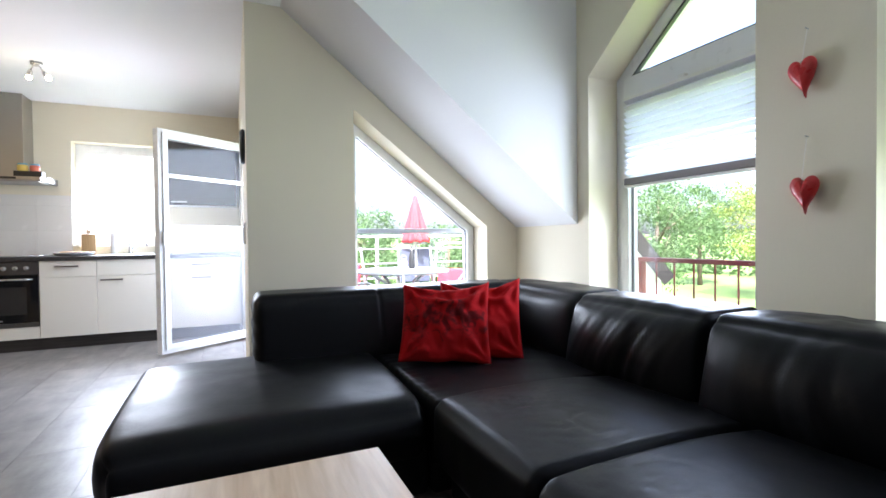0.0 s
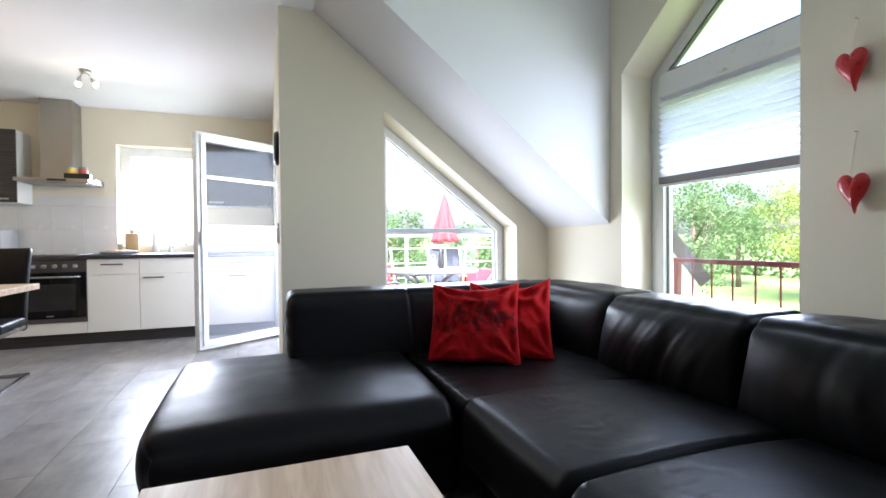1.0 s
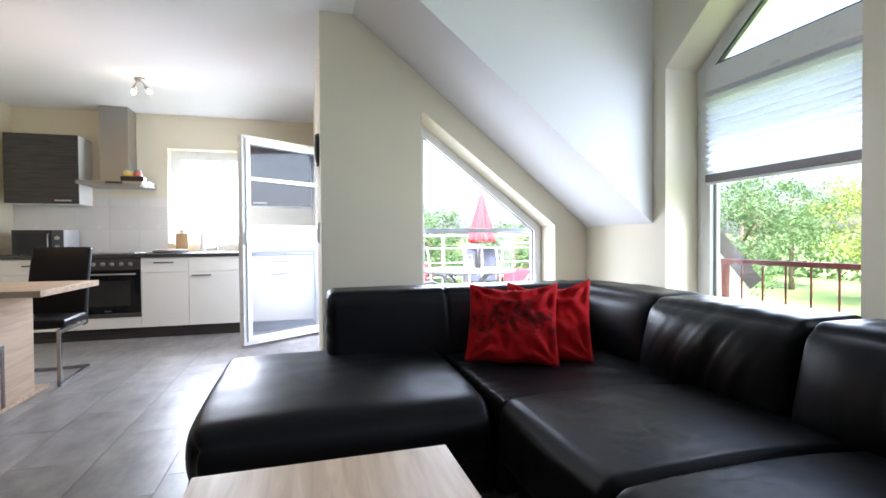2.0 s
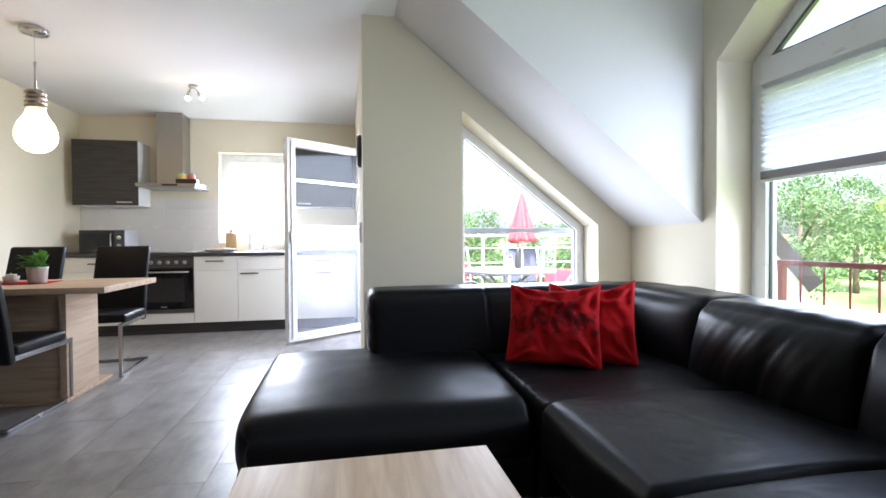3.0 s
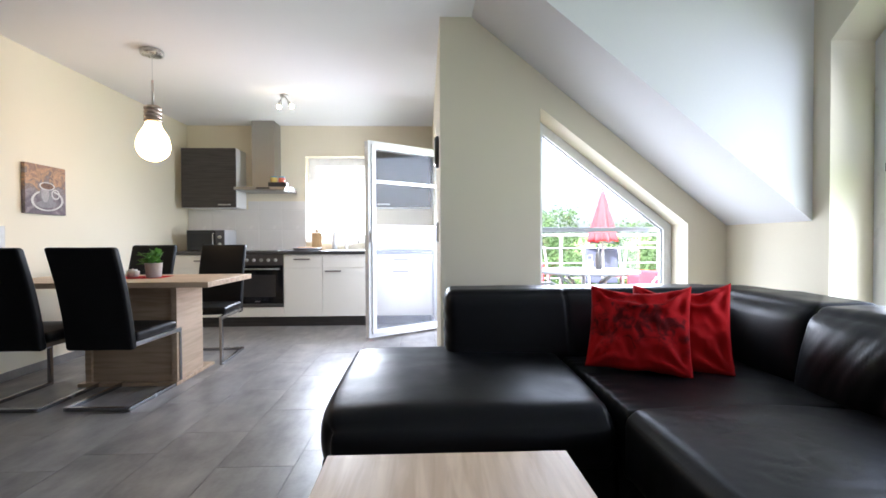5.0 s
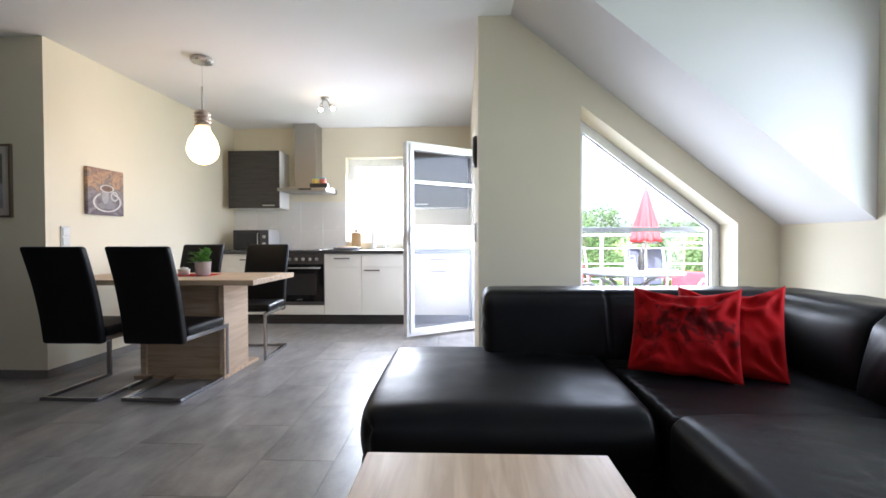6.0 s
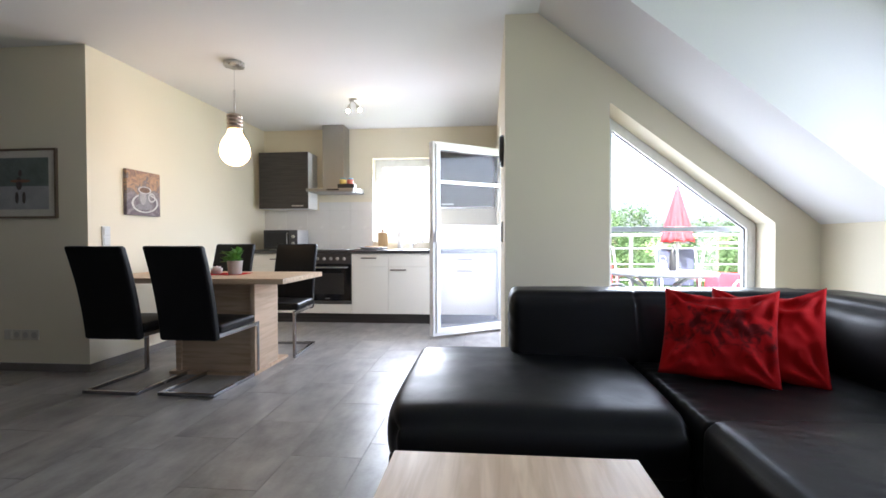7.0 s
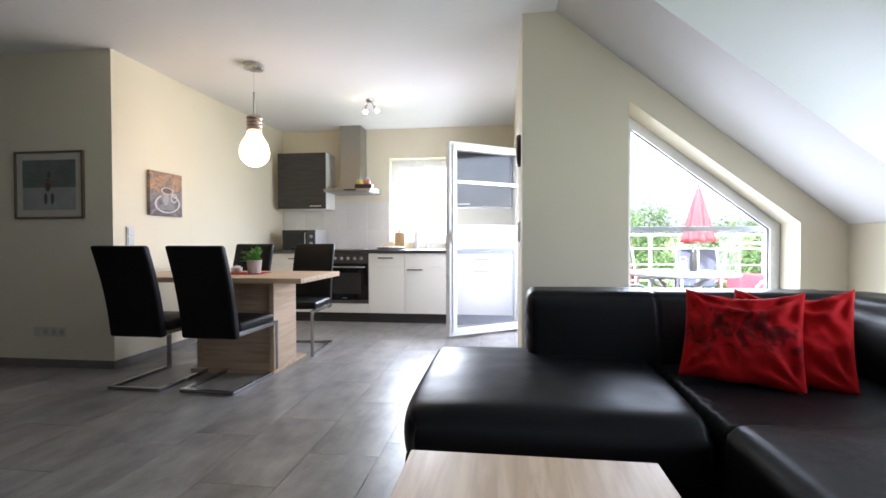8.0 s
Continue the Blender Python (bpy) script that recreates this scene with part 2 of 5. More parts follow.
def prism(points, axis, a, b, bevel=0.0, bm=None):
    """A flat outline pushed along an axis from a to b. Points are in the two other axes' order."""
    bm = bm or bmesh.new()

    def put(p, d):
        return {"x": (d, p[0], p[1]), "y": (p[0], d, p[1]), "z": (p[0], p[1], d)}[axis]
    low, high = [bm.verts.new(put(p, a)) for p in points], [bm.verts.new(put(p, b)) for p in points]
    k = len(points)
    bm.faces.new(low), bm.faces.new(high[::-1])
    for i in range(k):
        bm.faces.new((low[i], high[i], high[(i + 1) % k], low[(i + 1) % k]))
    bmesh.ops.recalc_face_normals(bm, faces=bm.faces)
    if bevel:
        bmesh.ops.bevel(bm, geom=list(bm.edges), offset=bevel, segments=2, affect="EDGES", profile=0.5)
    return bm


def tube(points, r, sides=10, closed=False, bm=None):
    """A round bar along a run of points."""
    bm = bm or bmesh.new()
    pts = [Vector(p) for p in points]
    rings = []
    for i, p in enumerate(pts):
        a = pts[i - 1] if (i or closed) else p
        b = pts[(i + 1) % len(pts)] if (i + 1 < len(pts) or closed) else p
        d = (b - a).normalized()
        u = d.cross(Vector((0, 0, 1)) if abs(d.z) < 0.9 else Vector((1, 0, 0))).normalized()
        w = u.cross(d)
        rr = r[i] if isinstance(r, (list, tuple)) else r
        rings.append([bm.verts.new(p + rr * (math.cos(2 * math.pi * k / sides) * u + math.sin(2 * math.pi * k / sides) * w)) for k in range(sides)])
    n = len(rings)
    for i in range(n if closed else n - 1):
        r0, r1 = rings[i], rings[(i + 1) % n]
        for k in range(sides):
            bm.faces.new((r0[k], r0[(k + 1) % sides], r1[(k + 1) % sides], r1[k]))
    if not closed:
        bm.faces.new(rings[0][::-1]), bm.faces.new(rings[-1])
    bmesh.ops.recalc_face_normals(bm, faces=bm.faces)
    return bm


def lathe(profile, sides=24, bm=None, at=(0, 0, 0)):
    """A turned body: radius and height pairs, from bottom to top."""
    bm = bm or bmesh.new()
    c = Vector(at)
    rings = [[bm.verts.new(c + Vector((r * math.cos(2 * math.pi * k / sides), r * math.sin(2 * math.pi * k / sides), z))) for k in range(sides)] for r, z in profile]
    for r0, r1 in zip(rings, rings[1:]):
        for k in range(sides):
            bm.faces.new((r0[k], r0[(k + 1) % sides], r1[(k + 1) % sides], r1[k]))
    bm.faces.new(rings[0][::-1]), bm.faces.new(rings[-1])
    bmesh.ops.recalc_face_normals(bm, faces=bm.faces)
    return bm


def padded(lo, hi, r, puff=(0, 0, 0), wrinkle=0.0, freq=5.0, cell=0.05, shape=None):
    """A soft block: rounded edges, swollen faces, and folds in its surface."""
    lo, hi = Vector(lo), Vector(hi)
    r = r if isinstance(r, tuple) else (r, r, r)
    r = tuple(min(r[i], (hi[i] - lo[i]) / 2 - 1e-4) for i in range(3))
    lines = []
    for i in range(3):
        a, b = lo[i], hi[i]
        rr = r[i]
        mid = max(1, int(round((b - a - 2 * rr) / cell)))
        t = [a + rr * k / 4 for k in range(4)] + [a + rr + (b - a - 2 * rr) * k / mid for k in range(mid)] + [b - rr + rr * k / 4 for k in range(5)]
        lines.append(t)
    bm, made = bmesh.new(), {}

    def vert(i, j, k):
        if (i, j, k) not in made:
            made[i, j, k] = bm.verts.new((lines[0][i], lines[1][j], lines[2][k]))
        return made[i, j, k]
    nx, ny, nz = (len(t) - 1 for t in lines)
    for k in (0, nz):
        for i in range(nx):
            for j in range(ny):
                bm.faces.new((vert(i, j, k), vert(i + 1, j, k), vert(i + 1, j + 1, k), vert(i, j + 1, k)))
    for j in (0, ny):
        for i in range(nx):
            for k in range(nz):
                bm.faces.new((vert(i, j, k), vert(i + 1, j, k), vert(i + 1, j, k + 1), vert(i, j, k + 1)))
    for i in (0, nx):
        for j in range(ny):
            for k in range(nz):
                bm.faces.new((vert(i, j, k), vert(i, j + 1, k), vert(i, j + 1, k + 1), vert(i, j, k + 1)))
    bmesh.ops.recalc_face_normals(bm, faces=bm.faces)
    c, h = (lo + hi) / 2, (hi - lo) / 2
    for v in bm.verts:
        p = v.co.copy()
        u = [(p[i] - c[i]) / h[i] for i in range(3)]
        inner = Vector([min(max(p[i], lo[i] + r[i]), hi[i] - r[i]) for i in range(3)])
        d = Vector([(p[i] - inner[i]) / r[i] for i in range(3)])
        if d.length > 1e-6:
            d = d.normalized() * max(abs(x) for x in d)
            p = inner + Vector([d[i] * r[i] for i in range(3)])
        for i in range(3):
            j, k = (i + 1) % 3, (i + 2) % 3
            p[i] += puff[i] * u[i] ** 3 * (1 - u[j] ** 2) * (1 - u[k] ** 2)
        if wrinkle:
            nn = (p - c).normalized()
            w = noise.noise(Vector((p.x * freq, p.y * freq, p.z * freq * 0.5)) + c * 3)
            w2 = noise.noise(Vector((p.x * freq * 3, p.y * freq * 3, p.z * freq * 0.9)) + c * 7)
            p += nn * wrinkle * (w + 0.5 * w2)
        if shape:
            p = shape(p, u)
        v.co = p
    return bm


# ---- plan ----
X_LEFT, X_SIDE, X_RIGHT = -3.085, 0.098, 2.086         # dining wall, balcony side wall, window wall
Y_PIC, Y_TRI, Y_KIT, Y_BACK = 3.378, 3.225, 6.30, -2.4  # picture wall, gable wall, kitchen wall, wall behind
Z_CEIL, X_EDGE, Z_KNEE = 2.525, 0.315, 1.110
SLOPE = (Z_CEIL - Z_KNEE) / (X_RIGHT - X_EDGE)
Y_CHEEK, Y_PEAK = 2.488, 1.115
X_FAR = -5.6


def slope_z(x):
    return Z_CEIL - SLOPE * (x - X_EDGE)


def wall(name, bm, material=WALL, label="cream painted plaster wall"):
    ob = part(name, bm, material)
    return tagged(ob, label, "wall", kind="structure")


# gable wall with the slanted window
TRI = [(0.782, 0.05), (1.815, 0.05), (1.815, 1.122), (0.782, 1.920)]
def gable_wall():
    bm = bmesh.new()
    y0, y1 = Y_TRI, Y_TRI + 0.34
    top = slope_z
    up = 0.25
    prism([(X_SIDE, 0), (0.782, 0), (0.782, top(0.782) + up), (X_EDGE, Z_CEIL + up), (X_SIDE, Z_CEIL + up)], "y", y0, y1, bm=bm)
    prism([(1.815, 0), (X_RIGHT + 0.34, 0), (X_RIGHT + 0.34, top(X_RIGHT + 0.34) + up), (1.815, top(1.815) + up)], "y", y0, y1, bm=bm)
    prism([(0.782, 1.920), (1.815, 1.122), (1.815, top(1.815) + up), (0.782, top(0.782) + up)], "y", y0, y1, bm=bm)
    prism([(0.782, 0), (1.815, 0), (1.815, 0.05), (0.782, 0.05)], "y", y0, y1, bm=bm)
    bmesh.ops.remove_doubles(bm, verts=bm.verts, dist=1e-5)
    return wall("wall_gable", bm)


gable_wall()

# window wall with two windows under the dormer gable
W_TOP, W_SL = 2.034, 0.78
WIN_A, WIN_B = (1.326, 2.379), (2 * Y_PEAK - 2.379, 0.903)
Z_EAVE = 2.62


def dormer_z(y):
    return Z_EAVE + W_SL * (Y_CHEEK - Y_PEAK - abs(y - Y_PEAK))


def window_wall():
    bm = bmesh.new()
    x0, x1 = X_RIGHT, X_RIGHT + 0.34
    yl, yr = Y_CHEEK, 2 * Y_PEAK - Y_CHEEK
    prism([(Y_TRI, 0), (yl, 0), (yl, Z_KNEE + 0.1), (Y_TRI, Z_KNEE + 0.1)], "x", x0, x1, bm=bm)
    prism([(yr, 0), (Y_BACK, 0), (Y_BACK, Z_KNEE + 0.1), (yr, Z_KNEE + 0.1)], "x", x0, x1, bm=bm)
    up = 0.2
    for a, b in ((WIN_A, 1), (WIN_B, -1)):
        inner, outer = (a[0], a[1]) if b > 0 else (a[1], a[0])
        edge = yl if b > 0 else yr
        zi = W_TOP + W_SL * abs(outer - inner)
        prism([(outer, 0), (edge, 0), (edge, dormer_z(edge) + up), (outer, dormer_z(outer) + up)], "x", x0, x1, bm=bm)
        prism([(outer, W_TOP), (inner, zi), (inner, dormer_z(inner) + up), (outer, dormer_z(outer) + up)], "x", x0, x1, bm=bm)
        prism([(outer, 0), (inner, 0), (inner, 0.06), (outer, 0.06)], "x", x0, x1, bm=bm)
    prism([(WIN_B[1], 0), (WIN_A[0], 0), (WIN_A[0], dormer_z(WIN_A[0]) + up), (Y_PEAK, dormer_z(Y_PEAK) + up), (WIN_B[1], dormer_z(WIN_B[1]) + up)], "x", x0, x1, bm=bm)
    return wall("wall_window", bm)


window_wall()

# dormer cheeks, the wall over the ceiling's edge, and the ceilings
for nm, y0, y1 in (("wall_cheek_1", Y_CHEEK, Y_CHEEK + 0.12), ("wall_cheek_2", 2 * Y_PEAK - Y_CHEEK - 0.12, 2 * Y_PEAK - Y_CHEEK)):
    wall(nm, prism([(X_EDGE - 0.1, Z_CEIL + 0.08), (X_RIGHT, Z_KNEE), (X_RIGHT, Z_EAVE + 0.3), (X_EDGE - 0.1, Z_EAVE + 0.3)], "y", y0, y1), CEIL, "white painted dormer cheek wall")
yr = 2 * Y_PEAK - Y_CHEEK
wall("wall_dormer_back", prism([(Y_CHEEK + 0.1, Z_CEIL + 0.002), (Y_CHEEK + 0.1, Z_EAVE + 0.1), (Y_PEAK, dormer_z(Y_PEAK) + 0.2), (yr - 0.1, Z_EAVE + 0.1), (yr - 0.1, Z_CEIL + 0.002)], "x", X_EDGE - 0.35, X_EDGE - 0.1), CEIL, "white painted wall above the ceiling edge")


def ceiling(name, bm, label):
    return tagged(part(name, bm, CEIL), label, "ceiling", kind="structure")


bm = box((X_FAR - 0.3, Y_BACK - 0.3, Z_CEIL), (X_EDGE - 0.1, Y_KIT + 0.3, Z_CEIL + 0.2))
box((X_EDGE - 0.1, Y_CHEEK, Z_CEIL), (X_EDGE, Y_TRI + 0.3, Z_CEIL + 0.2), bm=bm)
box((X_EDGE - 0.1, Y_BACK, Z_CEIL), (X_EDGE, yr, Z_CEIL + 0.2), bm=bm)
ceiling("ceiling_flat", bm, "flat white painted ceiling")
for nm, y0, y1 in (("ceiling_slope_1", Y_CHEEK + 0.001, Y_TRI + 0.02), ("ceiling_slope_2", Y_BACK, yr - 0.001)):
    pts = [(X_EDGE, Z_CEIL), (X_RIGHT + 0.36, slope_z(X_RIGHT + 0.36)), (X_RIGHT + 0.36, slope_z(X_RIGHT + 0.36) + 0.2), (X_EDGE, Z_CEIL + 0.2)]
    ceiling(nm, prism(pts, "y", y0, y1), "white painted sloping ceiling under the roof")
for nm, s in (("ceiling_dormer_1", 1), ("ceiling_dormer_2", -1)):
    e = Y_PEAK + s * (Y_CHEEK - Y_PEAK + 0.12)
    pts = [(Y_PEAK, dormer_z(Y_PEAK)), (e, dormer_z(e)), (e, dormer_z(e) + 0.2), (Y_PEAK, dormer_z(Y_PEAK) + 0.2)]
    ceiling(nm, prism(pts, "x", X_EDGE - 0.35, X_RIGHT + 0.36), "white painted sloping dormer ceiling")

# kitchen wall with its window
KW = (-1.566, -0.66, 0.99, 2.128)


def kitchen_wall():
    bm = bmesh.new()
    y0, y1, a, b, z0, z1 = Y_KIT, Y_KIT + 0.34, *KW
    box((X_LEFT - 0.3, y0, 0), (a, y1, Z_CEIL), bm=bm)
    box((b, y0, 0), (X_SIDE + 0.3, y1, Z_CEIL), bm=bm)
    box((a, y0, 0), (b, y1, z0), bm=bm)
    box((a, y0, z1), (b, y1, Z_CEIL), bm=bm)
    return wall("wall_kitchen", bm)


kitchen_wall()
DOOR = (4.40, 5.48, 2.08)


def side_wall():
    bm = box((X_SIDE, Y_TRI + 0.34, 0), (X_SIDE + 0.34, DOOR[0], Z_CEIL))
    box((X_SIDE, DOOR[1], 0), (X_SIDE + 0.34, Y_KIT, Z_CEIL), bm=bm)
    box((X_SIDE, DOOR[0], DOOR[2]), (X_SIDE + 0.34, DOOR[1], Z_CEIL), bm=bm)
    return wall("wall_balcony", bm)


side_wall()
wall("wall_dining", box((X_LEFT - 0.25, Y_PIC, 0), (X_LEFT, Y_KIT, Z_CEIL)))
wall("wall_picture", box((X_FAR, Y_PIC, 0), (X_LEFT - 0.25, Y_PIC + 0.25, Z_CEIL)))
# unseen closing walls, darkened to hold down bounce and reflections
wall("wall_far", box((X_FAR - 0.25, Y_BACK, 0), (X_FAR, Y_PIC + 0.25, Z_CEIL)), DIM_WALL, "unseen plaster wall, darkened to cut bounced light")
wall("wall_behind", prism([(X_FAR - 0.25, 0), (X_RIGHT + 0.34, 0), (X_RIGHT + 0.34, Z_KNEE + 0.1), (X_EDGE, Z_CEIL + 0.2), (X_FAR - 0.25, Z_CEIL + 0.2)], "y", Y_BACK - 0.25, Y_BACK), DIM_WALL, "unseen plaster wall, darkened to cut bounced light")

floor = tagged(part("floor", box((X_FAR - 0.25, Y_BACK - 0.25, -0.2), (X_RIGHT + 0.34, Y_KIT + 0.34, -0.006)), GROUT), "grey slate-look tiled floor with narrow joints", "floor", kind="structure")


# ---- sofa ----
def corner_sofa():
    s = thing("corner_sofa", "black leather corner sofa with chaise, standing on the tiled floor", "sofa", (0, 0, 0))
    zs, zb = 0.43, 0.752
    X0, X1, XR, XB = -0.405, 0.68, 1.48, 1.90
    Y0, YF, YR = 1.60, 2.36, 2.76

    def lean_y(p, u):
        if u[2] > -1:
            p.y += 0.10 * (u[2] + 1) / 2 * (0.6 - 0.4 * u[1])
        return p

    def soft_chaise(p, u):
        """A domed seat that rolls over gently to its front and its free end."""
        if u[2] > 0:
            roll = max(0.0, 0.13 - u[1]) / 1.13
            side = max(0.0, -u[0] - 0.35) / 0.65
            p.z -= u[2] * (0.032 * roll ** 2 + 0.012 * side ** 2)
            p.z += 0.002 * noise.noise(Vector((p.x * 4, p.y * 6, 1.0))) * u[2]
        if u[0] < 0:
            p.x += 0.05 * max(0.0, -u[1]) ** 4 * abs(u[0]) ** 3
        if u[0] > 0.9 and u[2] > 0:
            p.z += 0.002 * math.sin(p.y * 95 + 2 * math.sin(p.y * 23))
        return p

    def lean_x(p, u):
        t = (u[2] + 1) / 2
        p.x += (0.07 + 0.03 * t) * (0.6 - 0.4 * u[0])
        if u[0] < 0:
            p.x += (0.02 * math.sin(math.pi * t) * (1 - u[1] ** 4) + 0.05 * (1 - t)) * u[0]
        return p

    def seamed(p, u):
        """Leans the long backrest, with one sunken seam and small puckers at its free end."""
        k = math.exp(-((p.x - 0.728) / 0.008) ** 2)
        if u[1] < 0:
            p.y += 0.009 * k * -u[1]
        if u[2] > 0:
            p.z -= 0.008 * k * u[2]
        end = max(0.0, 1 - (p.x - 0.095) / 0.14)
        p.x += 0.0022 * end * math.sin(p.z * 75 + 2 * math.sin(p.y * 9))
        return lean_y(p, u)

    def folded_x(p, u):
        """Leans a back cushion and lays upright folds into its front, deepest in the middle."""
        if u[0] < 0:
            y = p.y * 7.5 + 1.1 * math.sin(p.z * 5 + p.y * 2)
            f = 0.32 - abs(noise.noise(Vector((y, p.z * 1.1, 4.0)))) + 0.6 * (0.28 - abs(noise.noise(Vector((y * 2.1, p.z * 1.6, 9.0)))))
            deep = 0.22 + 1.0 * math.exp(-((u[1] + 0.22) / 0.36) ** 2)
            p.x -= 0.023 * f * deep * (1 - u[1] ** 4) * max(0.0, 1 - abs(u[2] + 0.05) ** 3) * -u[0]
        if u[2] > 0.4:
            p.z += 0.004 * noise.noise(Vector((p.y * 16, p.x * 6, 3.0))) * (1 - u[1] ** 4)
        return lean_x(p, u)

    def folded_top(p, u):
        """A seat sinking towards the back, with fine creases fanning over its front half and a rolled front edge."""
        if u[2] > 0:
            free = (1 - u[0] ** 4) * (1 - u[1] ** 4)
            bend = noise.noise(Vector((p.x * 3.0, p.y * 3.0, 6.0)))
            n = noise.noise(Vector((p.x * 9 + p.y * 12 + 2 * bend, p.y * 5 - p.x * 3, 2.0)))
            n2 = noise.noise(Vector((p.x * 17 + p.y * 20, p.y * 9 - p.x * 6 + 2 * bend, 8.0)))
            front = math.exp(-((u[0] + 0.5) / 0.38) ** 2)
            p.z -= (0.0040 * math.exp(-(n / 0.08) ** 2) + 0.0024 * math.exp(-(n2 / 0.09) ** 2)) * front * free
            p.z += 0.002 * bend * free
            p.z -= u[2] * (0.040 * (max(0.0, u[0] + 0.15) / 1.15) ** 2 + 0.012 * (max(0.0, -u[0] - 0.4) / 0.6) ** 2)
        return p

    def corner_top(p, u):
        """A slack corner seat, puckered along its seam with the chaise."""
        if u[2] > 0:
            near = math.exp(-((u[0] + 0.92) / 0.10) ** 2)
            p.z += 0.0035 * near * math.sin(p.y * 88 + 1.5 * math.sin(p.y * 19))
            p.z += 0.004 * noise.noise(Vector((p.x * 6 + p.y * 2, p.y * 9, 2.0))) * (1 - u[0] ** 2)
        return p

    part("chaise_base", padded((X0 + 0.03, Y0 + 0.04, 0.05), (X1, 2.62, 0.26), 0.03, wrinkle=0.004), LEATHER, s, "", True)
    part("chaise_seat", padded((X0, Y0, 0.17), (X1 - 0.002, 2.66, zs + 0.008), (0.05, 0.12, 0.13), (0.01, 0.01, 0.014), 0.002, 4, cell=0.03, shape=soft_chaise), LEATHER, s, "", True)
    part("corner_base", padded((X1, Y0 + 0.02, 0.05), (XB - 0.05, YR - 0.05, 0.26), 0.03), LEATHER, s, "", True)
    part("corner_seat", padded((X1 + 0.003, 1.592, 0.17), (XR + 0.1, YF + 0.1, zs - 0.012), (0.02, 0.03, 0.045), (0, 0, 0.006), 0.002, 5, cell=0.02, shape=corner_top), LEATHER, s, "", True)
    y = 1.582
    for w in (0.64, 0.64):
        part("seat_base", padded((X1 + 0.05, y - w, 0.05), (XB - 0.05, y, 0.24), 0.03), LEATHER, s, "", True)
        part("seat_cushion", padded((X1 - 0.02, y - w + 0.003, 0.19), (XR + 0.1, y - 0.003, zs + 0.020), (0.055, 0.03, 0.055), (0.012, 0.004, 0.012), 0.001, 5, cell=0.012, shape=folded_top), LEATHER, s, "creased black leather seat cushion", True)
        y -= w
    part("backrest", padded((0.095, YF, zs - 0.06), (XR + 0.16, YR, zb), (0.05, 0.08, 0.07), (0, 0.004, 0.004), 0.004, 5, cell=0.010, shape=seamed), LEATHER, s, "", True)
    part("backrest", padded((XR, 1.89, zs - 0.06), (XB, YR - 0.01, zb - 0.008), (0.09, 0.02, 0.09), (0.012, 0, 0.006), 0.008, 5, shape=lean_x), LEATHER, s, "", True)
    y = 1.887
    for w in (0.725, 0.725):
        part("backrest", padded((XR - 0.02, y - w + 0.003, zs - 0.06), (XB, y, zb - 0.014), (0.08, 0.03, 0.075), (0.035, 0, 0.012), 0.005, 5, cell=0.012, shape=folded_x), LEATHER, s, "creased black leather back cushion", True)
        y -= w
    for fx, fy in ((X0 + 0.1, Y0 + 0.12), (X0 + 0.1, 2.52), (X1 + 0.1, Y0 - 0.06), (X1 + 0.1, Y0 - 1.15), (XB - 0.12, YR - 0.15), (XB - 0.12, 0.5)):
        part("foot", lathe([(0.022, 0), (0.025, 0.004), (0.025, 0.055), (0.02, 0.06)], 14, at=(fx, fy, 0)), CHROME, s, "chrome foot", True)
    return s


corner_sofa()


def coffee_table():
    s = thing("coffee_table", "pale beech coffee table with a square-edged top", "table", (0.048, 0.786, 0))
    part("tabletop", box((-0.318, -0.46, 0.41), (0.318, 0.46, 0.449), 0.003), OAK_Y, s)
    for x in (-0.28, 0.28):
        for y in (-0.42, 0.42):
            part("leg", box((x - 0.03, y - 0.03, 0), (x + 0.03, y + 0.03, 0.41), 0.003), OAK_Y, s)
    part("shelf", box((-0.25, -0.40, 0.12), (0.25, 0.40, 0.145), 0.003), OAK_Y, s)
    return s


coffee_table()


# ---- windows and doors ----
def frame_loop(points, width, axis, a, b, bm=None):
    """A closed frame of even width inside an outline, pushed along an axis."""
    n = len(points)
    pts = [Vector(p) for p in points]
    area = sum(pts[i].x * pts[(i + 1) % n].y - pts[(i + 1) % n].x * pts[i].y for i in range(n))
    s = 1 if area > 0 else -1
    inner = []
    for i in range(n):
        p, q, r0 = pts[i - 1], pts[i], pts[(i + 1) % n]
        d0, d1 = (q - p).normalized(), (r0 - q).normalized()
        n0, n1 = Vector((-d0.y, d0.x)) * s, Vector((-d1.y, d1.x)) * s
        m = (n0 + n1).normalized()
        inner.append(q + m * width / max(m.dot(n0), 0.2))
    bm = bm or bmesh.new()
    for i in range(n):
        j = (i + 1) % n
        prism([tuple(pts[i]), tuple(pts[j]), tuple(inner[j]), tuple(inner[i])], axis, a, b, bm=bm)
    return bm, [tuple(p) for p in inner]


def pane(points, axis, at, parent, name="pane"):
    ob = part(name, prism(points, axis, at, at + 0.006), GLASS, parent)
    ob.visible_shadow = False
    return ob


def window(name, label):
    return thing(name, label, "window", kind="structure")


# slanted window in the gable wall
w = window("window_1", "white plastic framed window with a slanted top and steel safety bar")
y = Y_TRI + 0.222
bm, inn = frame_loop([(0.784, 0.052), (1.813, 0.052), (1.813, 1.120), (0.784, 1.916)], 0.030, "y", y, y + 0.07)
part("window_frame", bm, PVC, w)
bm, inn2 = frame_loop(inn, 0.034, "y", y - 0.012, y + 0.06)
part("sash", bm, PVC, w)
bm, inn3 = frame_loop(inn2, 0.006, "y", y + 0.012, y + 0.03)
part("seal", bm, SEAL, w)
pane(inn2, "y", y + 0.02, w)
STEEL_OUT = mat("galvanised steel", (0.30, 0.32, 0.33), 0.5, 0.4, vary=0.08)
